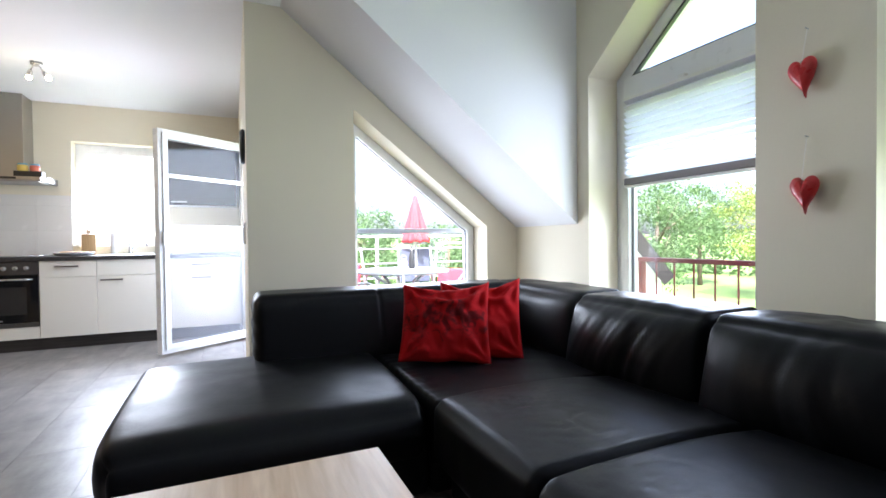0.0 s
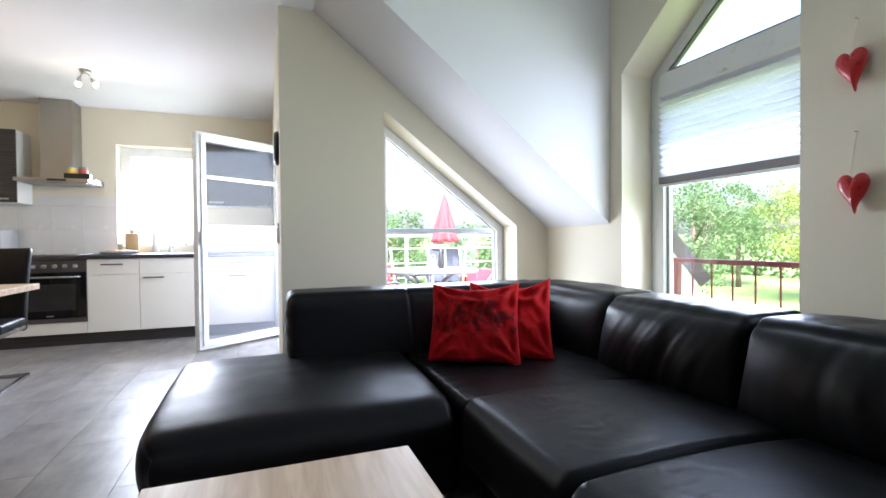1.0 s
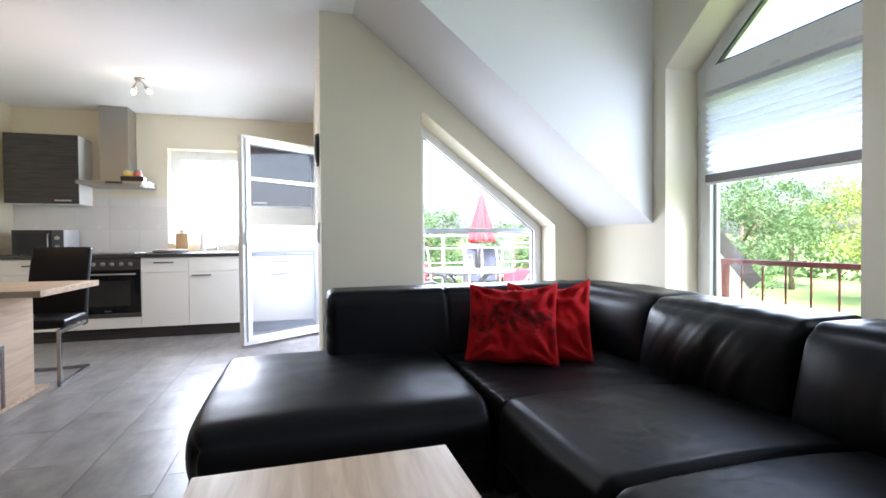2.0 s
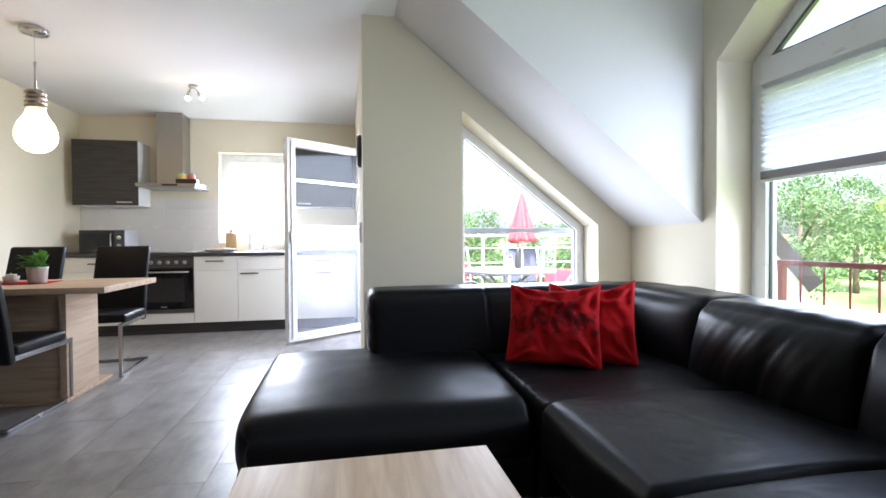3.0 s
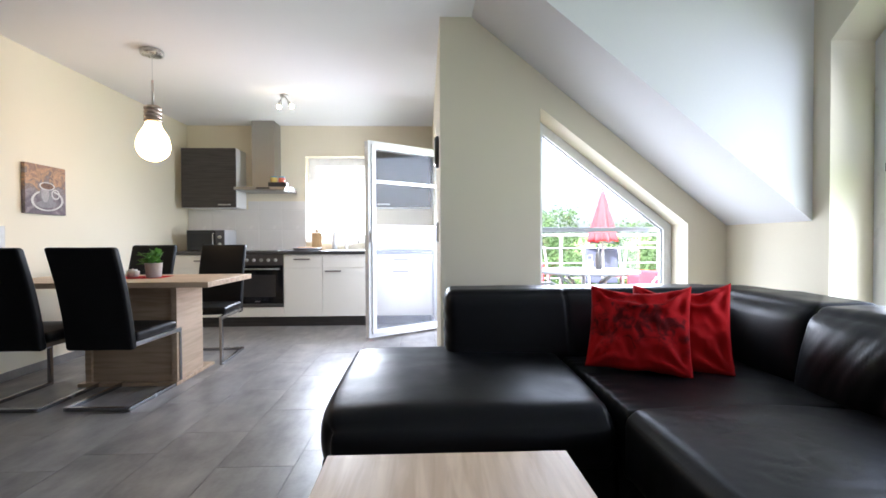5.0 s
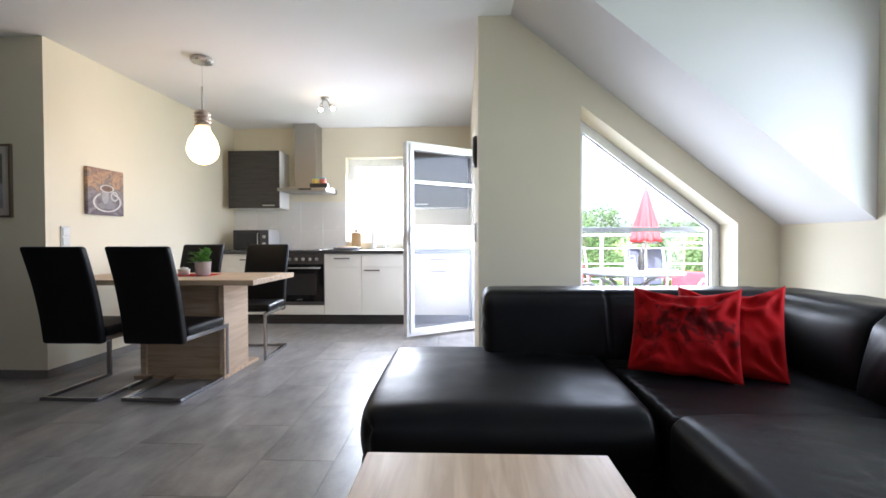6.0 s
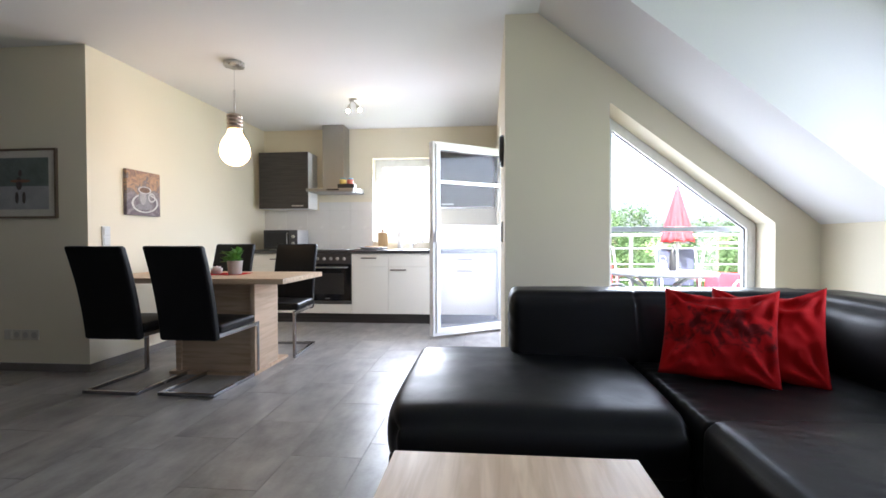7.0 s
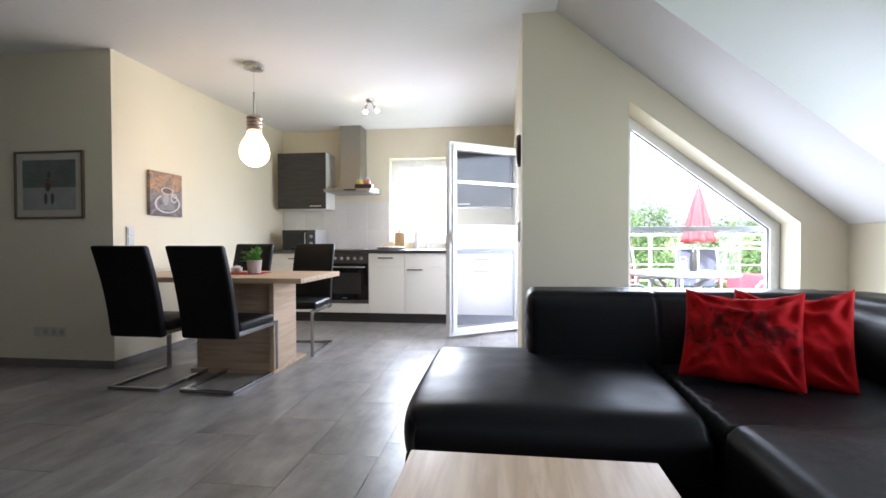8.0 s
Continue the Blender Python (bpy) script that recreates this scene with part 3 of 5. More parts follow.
part("safety_bar", box((0.79, y + 0.13, 1.071), (1.80, y + 0.155, 1.111), 0.004), STEEL_OUT, w, "grey steel safety bar")
part("window_sill", box((0.784, Y_TRI - 0.01, 0.052), (1.813, y, 0.075), 0.004), PLASTIC_W, w)

# tall windows in the dormer wall, with their pleated blinds
BLIND = translucent("white pleated blind cloth", (0.74, 0.73, 0.80), 0.44)
BLINDRAIL = mat("grey aluminium rail", (0.20, 0.19, 0.20), 0.4, 0.5, vary=0.05)


def pleats(x, y0, y1, z0, z1, step=0.036, depth=0.011, axis="x"):
    bm = bmesh.new()
    n = int((z1 - z0) / step) * 2
    rows = []
    for i in range(n + 1):
        z = z0 + (z1 - z0) * i / n
        d = depth if i % 2 else -depth
        rows.append([bm.verts.new((x + d, yy, z) if axis == "x" else (yy, x + d, z)) for yy in (y0, y1)])
    for a, b in zip(rows, rows[1:]):
        bm.faces.new((a[0], a[1], b[1], b[0]))
    return bm


def dormer_window(name, inner, outer):
    w = window(name, "tall white plastic window with a slanted top light and a half-lowered pleated blind")
    x, s = X_RIGHT + 0.235, 1 if outer > inner else -1
    zi = W_TOP + W_SL * abs(outer - inner)
    e = 0.002
    low_side = [(inner + s * e, 0.062), (outer - s * e, 0.062), (outer - s * e, 1.8995), (inner + s * e, 1.8995)]
    top_side = [(inner + s * e, 1.90), (outer - s * e, 1.90), (outer - s * e, W_TOP - e), (inner + s * e, zi - e)]
    bm, low_inn = frame_loop(low_side, 0.045, "x", x, x + 0.075)
    part("window_frame", bm, PVC, w)
    bm, inn = frame_loop(top_side, 0.075, "x", x, x + 0.075)
    part("top_frame", bm, PVC, w)
    ya, yb = inn[0][0], inn[1][0]
    part("transom", box((x - 0.012, min(ya, yb), 1.89), (x + 0.07, max(ya, yb), 2.028), 0.006), PVC, w)
    la, lb = low_inn[0][0], low_inn[1][0]
    low = [(la, low_inn[0][1]), (lb, low_inn[0][1]), (lb, 1.889), (la, 1.889)]
    bm, low2 = frame_loop(low, 0.064, "x", x - 0.014, x + 0.06)
    part("sash", bm, PVC, w)
    bm, _ = frame_loop(low2, 0.006, "x", x + 0.012, x + 0.03)
    part("seal", bm, SEAL, w)
    pane(low2, "x", x + 0.02, w)
    zt = lambda yy: inn[2][1] + W_SL * abs(inn[2][0] - yy)
    yt = yb - s * max(0.0, (2.028 - inn[2][1]) / W_SL)
    top = [(ya, 2.028), (yt, 2.028), (ya, zt(ya))]
    bm, _ = frame_loop(top, 0.012, "x", x + 0.004, x + 0.03)
    part("seal", bm, SEAL, w)
    pane(top, "x", x + 0.02, w)
    part("window_sill", box((X_RIGHT - 0.012, min(inner, outer) + 0.003, 0.062), (x, max(inner, outer) - 0.003, 0.085), 0.004), PLASTIC_W, w)
    b = thing("pleated_blind", "white pleated blind with a grey rail, half lowered on a window", "blind", group="pleated window blinds")
    y0, y1 = min(la + s * 0.058, lb - s * 0.058), max(la + s * 0.058, lb - s * 0.058)
    part("cloth", pleats(x - 0.032, y0, y1, 1.388, 1.872, 0.0372, 0.015), BLIND, b)
    part("bottom_rail", box((x - 0.046, y0, 1.345), (x - 0.018, y1, 1.388), 0.004), BLINDRAIL, b, "dark grey bottom rail")
    part("lower_profile", box((x - 0.040, y0, 1.328), (x - 0.022, y1, 1.3445), 0.003), PLASTIC_W, b)
    part("top_rail", box((x - 0.044, y0, 1.872), (x - 0.016, y1, 1.892), 0.003), PLASTIC_W, b)
    part("bracket", box((x - 0.048, (y0 + y1) / 2 - 0.02, 1.893), (x - 0.0145, (y0 + y1) / 2 + 0.02, 1.911), 0.003), PLASTIC_W, b)
    for yy in (y0 + 0.03, y1 - 0.03):
        part("cord", tube([(x - 0.02, yy, 0.15), (x - 0.02, yy, 1.328)], 0.0012, 5), PLASTIC_W, b)
    return w


dormer_window("window_2", WIN_A[0], WIN_A[1])
dormer_window("window_3", WIN_B[1], WIN_B[0])

# kitchen window
w = window("window_4", "white plastic framed kitchen window above the worktop")
y, (a, b, z0, z1) = Y_KIT + 0.16, KW
bm, inn = frame_loop([(a + 0.002, z0 + 0.002), (b - 0.002, z0 + 0.002), (b - 0.002, z1 - 0.002), (a + 0.002, z1 - 0.002)], 0.055, "y", y, y + 0.07)
part("window_frame", bm, PVC, w)
bm, inn2 = frame_loop(inn, 0.05, "y", y - 0.014, y + 0.06)
part("sash", bm, PVC, w)
pane(inn2, "y", y + 0.02, w)
part("window_sill", box((a + 0.002, Y_KIT - 0.015, z0 + 0.002), (b - 0.002, y, z0 + 0.022), 0.004), PLASTIC_W, w)

# balcony door: frame in the wall, and the leaf standing open into the kitchen
w = thing("door_1", "white plastic balcony door frame in the side wall", "door", kind="structure")
x = X_SIDE + 0.14
bm, inn = frame_loop([(DOOR[0] + 0.002, 0.002), (DOOR[1] - 0.002, 0.002), (DOOR[1] - 0.002, DOOR[2] - 0.002), (DOOR[0] + 0.002, DOOR[2] - 0.002)], 0.06, "x", x, x + 0.075)
part("door_frame", bm, PVC, w)
leaf = thing("balcony_door_leaf", "white plastic glazed balcony door standing open with a pleated blind", "door", (-0.576, 4.815, 0.0), 36.3)
LW, LZ0, LZ1 = 0.985, 0.03, 2.03
bm, inn = frame_loop([(0, LZ0), (LW, LZ0), (LW, LZ1), (0, LZ1)], 0.035, "y", 0, 0.075)
part("leaf_frame", bm, PVC, leaf)
bm, inn2 = frame_loop(inn, 0.045, "y", -0.014, 0.065)
part("glazing_frame", bm, PVC, leaf)
bm, _ = frame_loop(inn2, 0.006, "y", 0.01, 0.03)
part("seal", bm, SEAL, leaf)
ob = pane(inn2, "y", 0.02, leaf)
ob.data.materials[0] = glass("double glazing", gloss=0.022)
part("blind_top_rail", box((inn2[0][0], -0.028, 1.60), (inn2[1][0], -0.002, 1.635), 0.004), PLASTIC_W, leaf)
part("blind_lower_rail", box((inn2[0][0], -0.024, 1.165), (inn2[1][0], -0.004, 1.178), 0.003), PLASTIC_W, leaf)
SHEER = translucent("sheer white blind cloth", (0.60, 0.63, 0.72), 0.45, 0.72)
part("blind_cloth", pleats(-0.014, inn2[0][0] + 0.004, inn2[1][0] - 0.004, 0.125, 1.165, 0.03, 0.0008, "y"), SHEER, leaf, "sheer white pleated blind")
part("handle_rose", box((0.02, -0.026, 1.0), (0.05, -0.0145, 1.12), 0.003), PLASTIC_W, leaf)
part("hinge", lathe([(0.009, 0), (0.009, 0.09)], 12, at=(LW - 0.008, -0.01, 0.2)), PLASTIC_W, leaf)
part("hinge", lathe([(0.009, 0), (0.009, 0.09)], 12, at=(LW - 0.008, -0.01, 1.75)), PLASTIC_W, leaf)


# ---- skirting ----
def skirting(name, lo, hi):
    return tagged(part(name, box(lo, hi, 0.003), SKIRT), "dark grey slate skirting along the wall", "skirting", kind="structure")


skirting("baseboard_1", (X_LEFT, Y_PIC - 0.01, 0.0), (X_LEFT + 0.01, Y_KIT - 0.62, 0.065))
skirting("baseboard_2", (X_FAR, Y_PIC - 0.01, 0.0), (X_LEFT - 0.001, Y_PIC - 0.0005, 0.065))
skirting("baseboard_3", (X_SIDE, Y_TRI - 0.01, 0.0), (0.781, Y_TRI - 0.0005, 0.065))
skirting("baseboard_4", (X_RIGHT - 0.01, WIN_A[1] + 0.01, 0.0), (X_RIGHT - 0.0005, Y_TRI - 0.011, 0.065))
skirting("baseboard_5", (X_RIGHT - 0.01, WIN_B[1] + 0.003, 0.0), (X_RIGHT - 0.0005, WIN_A[0] - 0.003, 0.065))


# ---- kitchen ----
YF, YP = 5.68, 5.735


def bar_handle(parent, x, y, z, w=0.16, material=STEEL, label="steel bar handle"):
    bm = box((x - w / 2, y - 0.030, z - 0.007), (x + w / 2, y - 0.018, z + 0.007), 0.003)
    for s in (-1, 1):
        box((x + s * (w / 2 - 0.02) - 0.005, y - 0.02, z - 0.005), (x + s * (w / 2 - 0.02) + 0.005, y, z + 0.005), bm=bm)
    return part("handle", bm, material, parent, label)


BRONZE = mat("dark bronze", (0.16, 0.125, 0.10), 0.4, 0.8, vary=0.05, bump=0.01)
STEEL_K = mat("dark brushed steel", (0.15, 0.14, 0.135), 0.38, 0.8, vary=0.04, scale=4, fine=120, bump=0.02)


def front(parent, name, x0, x1, z0, z1, handle=None):
    g = 0.002
    ob = part(name, box((x0 + g, YF, z0 + g), (x1 - g, YF + 0.019, z1 - g), 0.002), CREAM, parent)
    if handle:
        bar_handle(ob, handle[0], YF, handle[1], 0.19, BRONZE, "dark bronze bar handle")
    return ob


def base_unit(x0, x1, label):
    u = thing("base_cabinet", label, "cabinet", group="kitchen base cabinets")
    part("body", box((x0 + 0.001, YF + 0.02, 0.12), (x1 - 0.001, Y_KIT - 0.004, 0.858)), CREAM, u)
    part("plinth", box((x0, YP, 0.0), (x1, YP + 0.016, 0.119), 0.001), DARKWOOD, u, "dark plinth board")
    return u


u = base_unit(-3.06, -2.285, "cream kitchen base cabinet with drawer and door beside the oven")
front(u, "drawer", -3.06, -2.285, 0.70, 0.858, (-2.62, 0.79))
front(u, "door", -3.06, -2.285, 0.12, 0.70, (-2.42, 0.65))
u = base_unit(-1.685, -1.228, "narrow cream kitchen cabinet with one drawer over a door")
front(u, "drawer", -1.685, -1.228, 0.70, 0.858, (-1.465, 0.803))
front(u, "door", -1.685, -1.228, 0.12, 0.70)
u = base_unit(-1.228, -0.628, "cream sink cabinet with a blank panel over one door")
front(u, "panel", -1.228, -0.628, 0.70, 0.858)
front(u, "door", -1.228, -0.628, 0.12, 0.70, (-1.10, 0.66))
u = base_unit(-0.628, 0.07, "cream kitchen base cabinet behind the open door")
front(u, "drawer", -0.628, 0.07, 0.70, 0.858, (-0.3, 0.79))
front(u, "door", -0.628, 0.07, 0.12, 0.70, (-0.3, 0.65))

oven = thing("oven", "built-in dark steel and black glass oven with a row of knobs", "oven")
a, b = -2.285, -1.685
part("body", box((a + 0.003, YF + 0.025, 0.20), (b - 0.003, Y_KIT - 0.05, 0.857)), PLASTIC_K, oven)
part("plinth", box((a, YP, 0.0), (b, YP + 0.016, 0.119), 0.001), DARKWOOD, oven, "dark plinth board")
part("filler_panel", box((a + 0.002, YF, 0.122), (b - 0.002, YF + 0.019, 0.235), 0.002), CREAM, oven, "cream filler panel")
part("control_panel", box((a + 0.003, YF - 0.004, 0.735), (b - 0.003, YF + 0.024, 0.855), 0.003), STEEL_K, oven, "dark brushed steel control panel")
door = part("oven_door", box((a + 0.003, YF - 0.012, 0.28), (b - 0.003, YF + 0.024, 0.728), 0.004), BLACKGLASS, oven, "black glass oven door")
part("inner_window", box((a + 0.09, YF - 0.0135, 0.36), (b - 0.09, YF - 0.0125, 0.62)), mat("smoked glass", (0.035, 0.032, 0.03), 0.08, bump=0), door)
part("door_handle", tube([(a + 0.05, YF - 0.012, 0.69), (a + 0.05, YF - 0.045, 0.69), (b - 0.05, YF - 0.045, 0.69), (b - 0.05, YF - 0.012, 0.69)], 0.009), STEEL, door, "steel bar handle", True)
part("lower_trim", box((a + 0.003, YF - 0.010, 0.24), (b - 0.003, YF + 0.02, 0.277), 0.003), STEEL_K, oven, "dark steel trim")
for k in range(6):
    kx = a + 0.09 + 0.084 * k
    kn = part("knob", lathe([(0.021, 0), (0.021, 0.008), (0.017, 0.012), (0.015, 0.026), (0.012, 0.028)], 20, at=(0, 0, 0)), STEEL, oven, "", True)
    kn.location, kn.rotation_euler = (kx, YF - 0.004, 0.795), (radians(90), 0, 0)
part("label_mark", box((-2.015, YF - 0.0135, 0.30), (-1.955, YF - 0.0123, 0.312)), STEEL, oven)

top = thing("worktop", "dark stone-look worktop running along the kitchen wall", "worktop")
part("slab", box((-3.075, YF - 0.025, 0.860), (0.085, Y_KIT - 0.002, 0.900), 0.004), WORKTOP, top)
hob = thing("hob", "black glass hob set into the worktop over the oven", "hob")
part("glass_plate", box((-2.27, 5.74, 0.9005), (-1.70, 6.22, 0.906), 0.002), BLACKGLASS, hob)
for hx, hy, hr in ((-2.12, 5.86, 0.09), (-1.84, 5.87, 0.075), (-2.12, 6.09, 0.075), (-1.84, 6.09, 0.09)):
    part("cooking_zone", tube([(hx + hr * math.cos(k * math.pi / 16), hy + hr * math.sin(k * math.pi / 16), 0.9062) for k in range(32)], 0.0012, 5, True), STEEL, hob)

sink = thing("sink", "steel inset sink with a drainer under the window", "sink")
part("rim", box((-1.20, 5.76, 0.9005), (-0.55, 6.18, 0.905), 0.002), STEEL, sink)
# no hollow: a flat sheet of darker steel paints the bowl's shade
part("bowl", box((-0.95, 5.80, 0.9052), (-0.60, 6.12, 0.9062), 0.0004), mat("sink shade steel", (0.35, 0.35, 0.35), 0.25, 1.0), sink)
tap = thing("kitchen_tap", "chrome mixer tap standing behind the sink", "tap", (-1.02, 6.16, 0.9055))
part("base", lathe([(0.028, 0), (0.028, 0.01), (0.022, 0.02), (0.021, 0.085), (0.016, 0.095)], 18), CHROME, tap, "", True)
part("spout", tube([(0, 0, 0.05), (0.05, -0.03, 0.075), (0.11, -0.07, 0.10), (0.16, -0.11, 0.115), (0.17, -0.12, 0.105), (0.172, -0.12, 0.085)], 0.011), CHROME, tap, "", True)
part("lever", tube([(0, 0, 0.09), (-0.01, -0.01, 0.115), (0.03, -0.04, 0.135)], [0.010, 0.009, 0.006]), CHROME, tap, "", True)


def wall_unit(x0, x1, label, hx):
    u = thing("wall_cabinet", label, "cabinet", group="kitchen wall cabinets")
    part("body", box((x0, 5.97, 1.435), (x1, Y_KIT - 0.002, 2.168), 0.001), PLASTIC_W, u, "white cabinet carcass")
    d = part("door", box((x0, 5.95, 1.437), (x1, 5.9685, 2.166), 0.002), DARKWOOD, u, "dark ash grain door")
    part("handle", box((hx - 0.075, 5.925, 1.463), (hx + 0.075, 5.9495, 1.478), 0.003), STEEL, d, "steel bar handle")
    return u


wall_unit(-2.993, -2.335, "dark ash wall cabinet with white sides and steel handle", -2.47)
wall_unit(-0.64, 0.06, "dark ash wall cabinet seen behind the glazed door", -0.52)

hood = thing("extractor_hood", "brushed steel chimney extractor hood over the hob", "extractor hood")
part("chimney", box((-2.165, 6.03, 1.699), (-1.885, Y_KIT - 0.002, Z_CEIL - 0.002), 0.003), STEEL_D, hood)
bmv = prism([(5.79, 1.639), (Y_KIT - 0.002, 1.639), (Y_KIT - 0.002, 1.70), (6.03, 1.70), (5.98, 1.68), (5.79, 1.675)], "x", -2.30, -1.685, 0.003)
part("canopy", bmv, mat("scuffed hood steel", (0.36, 0.35, 0.33), 0.42, 1.0, vary=0.05, scale=6, fine=60, bump=0.01), hood)
part("control_strip", box((-2.03, 5.786, 1.647), (-1.87, 5.7895, 1.667), 0.001), PLASTIC_K, hood, "dark control strip")
part("filter", box((-2.18, 5.85, 1.632), (-1.72, 6.22, 1.6388)), mat("filter mesh", (0.4, 0.4, 0.4), 0.4, 1.0, fine=400), hood)
JAR_COL = [(0.75, 0.55, 0.14), (0.62, 0.16, 0.10)]
JARS = [mat("jar glaze %d" % i, c, 0.3) for i, c in enumerate(JAR_COL)]
LIDS = mat("blue lid", (0.16, 0.42, 0.60), 0.5)
for i, (jx, jr, jh) in enumerate(((-1.852, 0.043, 0.062), (-1.757, 0.041, 0.058))):
    j = thing("spice_jar", ("small yellow jar", "small red jar")[i] + " with blue lid standing on the hood", "jar", (jx, 5.90, 1.7345), group="jars on the hood")
    part("jar", lathe([(jr * 0.9, 0), (jr, 0.006), (jr, jh * 0.8), (jr * 0.85, jh)], 18), JARS[i], j, "", True)
    part("lid", lathe([(jr * 0.9, jh + 0.0005), (jr * 0.9, jh + 0.012), (jr * 0.8, jh + 0.015)], 18), LIDS, j, "", True)
tray = thing("storage_box", "flat dark box under the jars", "box", (-1.80, 5.90, 1.672))
part("plate", box((-0.11, -0.048, 0.008), (0.11, 0.048, 0.062), 0.002), PLASTIC_K, tray)

mw = thing("microwave", "silver and black microwave oven standing on the worktop", "microwave", (-2.665, 6.03, 0.9005))
part("case", box((-0.225, -0.16, 0.008), (0.225, 0.19, 0.258), 0.006), mat("silver painted metal", (0.58, 0.58, 0.59), 0.35, 0.15), mw)
d = part("door", box((-0.223, -0.178, 0.012), (0.115, -0.1605, 0.254), 0.004), PLASTIC_K, mw)
part("viewing_window", box((-0.185, -0.1795, 0.05), (0.075, -0.1785, 0.215)), mat("dark tinted window", (0.02, 0.02, 0.021), 0.3, bump=0, spec=0.3), d)
part("door_handle", tube([(0.095, -0.178, 0.05), (0.095, -0.198, 0.055), (0.095, -0.198, 0.21), (0.095, -0.178, 0.215)], 0.006), STEEL, d, "", True)
part("control_panel", box((0.117, -0.176, 0.012), (0.223, -0.1605, 0.254), 0.003), mat("dark grey panel", (0.06, 0.06, 0.065), 0.35), mw)
for kz in (0.08, 0.17):
    k = part("dial", lathe([(0.022, 0), (0.02, 0.015)], 20), STEEL, mw, "", True)
    k.location, k.rotation_euler = (0.17, -0.176, kz), (radians(90), 0, 0)
for fx in (-0.19, 0.19):
    part("foot", lathe([(0.012, 0), (0.012, 0.008)], 10, at=(fx, -0.12, 0)), PLASTIC_K, mw)
    part("foot", lathe([(0.012, 0), (0.012, 0.008)], 10, at=(fx, 0.14, 0)), PLASTIC_K, mw)

pan = thing("serving_tray", "round grey tray with bread rolls on the worktop", "tray", (-1.46, 5.90, 0.9005))
part("plate", lathe([(0.10, 0), (0.15, 0.006), (0.175, 0.034), (0.17, 0.036), (0.145, 0.012), (0.01, 0.008)], 32), mat("grey glazed pottery", (0.34, 0.35, 0.37), 0.35, vary=0.05), pan, "", True)
for i in range(7):
    aa = i * 0.9
    part("bread_roll", padded((0.08 * math.cos(aa) - 0.035, 0.08 * math.sin(aa) - 0.03, 0.012), (0.08 * math.cos(aa) + 0.035, 0.08 * math.sin(aa) + 0.03, 0.045), 0.015), mat("baked crust %d" % i, (0.55, 0.36 - 0.01 * i, 0.15), 0.7), pan, "", True)
cb = thing("chopping_board", "pale wooden chopping board leaning at the window", "chopping board", (-1.41, 6.22, 0.9005), 0)
bm = box((-0.065, -0.009, 0.0), (0.065, 0.009, 0.225), 0.006)
part("board", bm, wood("board wood", (0.55, 0.38, 0.2), (0.45, 0.29, 0.14), 3, (10, 10, 1)), cb)
part("grip", box((-0.02, -0.008, 0.2265), (0.025, 0.008, 0.27), 0.006), OAK, cb)
kt = thing("kitchen_roll", "white paper kitchen roll standing on the worktop", "kitchen roll", (-1.183, 6.23, 0.9005))
part("paper", lathe([(0.03, 0.006), (0.033, 0.01), (0.033, 0.235), (0.03, 0.24)], 24), mat("white paper", (0.85, 0.85, 0.84), 0.9, fine=200), kt, "", True)
part("core", lathe([(0.02, 0), (0.02, 0.2415)], 16), OAK, kt)
bt = thing("soap_bottle", "dark soap bottle beside the tap", "bottle", (-0.72, 6.22, 0.9065))
part("body", lathe([(0.026, 0), (0.03, 0.006), (0.03, 0.11), (0.014, 0.135), (0.012, 0.15)], 18), PLASTIC_K, bt, "", True)
part("pump", lathe([(0.013, 0.1505), (0.013, 0.165), (0.005, 0.168), (0.005, 0.185)], 12), PLASTIC_W, bt, "", True)


# ---- dining place ----
def dining_chair():
    c = thing("dining_chair", "black imitation leather cantilever chair with chrome frame, at the dining table", "chair", group="chairs round the dining table")

    def back_shape(p, u):
        t = (p.z - 0.36) / 0.62
        p.y -= 0.15 * t - 0.02 * math.sin(math.pi * t)
        return p
    part("backrest", padded((-0.200, -0.265, 0.36), (0.200, -0.205, 0.985), 0.018, (0, 0.004, 0), 0.002, 8, shape=back_shape), FAKE, c, "", True)
    part("seat", padded((-0.205, -0.22, 0.405), (0.205, 0.225, 0.465), 0.022, (0, 0, 0.012), 0.002, 6), FAKE, c, "", True)
    for s in (-1, 1):
        x0, x1 = (0.175, 0.2) if s > 0 else (-0.2, -0.175)
        part("seat_rail", box((x0, -0.22, 0.375), (x1, 0.29, 0.4045), 0.003), CHAIR_STEEL, c, "chrome flat bar")
        part("leg", box((x0, 0.262, 0.0255), (x1, 0.289, 0.3745), 0.003), CHAIR_STEEL, c, "chrome flat bar")
        part("runner", box((x0, -0.29, 0.001), (x1, 0.29, 0.025), 0.003), CHAIR_STEEL, c, "chrome flat bar")
    part("cross_bar", box((-0.1745, -0.29, 0.001), (0.1745, -0.265, 0.025), 0.003), CHAIR_STEEL, c, "chrome flat bar")
    return c


first = dining_chair()
first.location, first.rotation_euler = (-1.966, 3.180, 0), (0, 0, radians(-2))
copy_thing(first, pose(-2.500, 3.180, 0, 0, 0, -2))
copy_thing(first, pose(-1.895, 4.22, 0, 0, 0, 184))
copy_thing(first, pose(-2.58, 4.24, 0, 0, 0, 180))

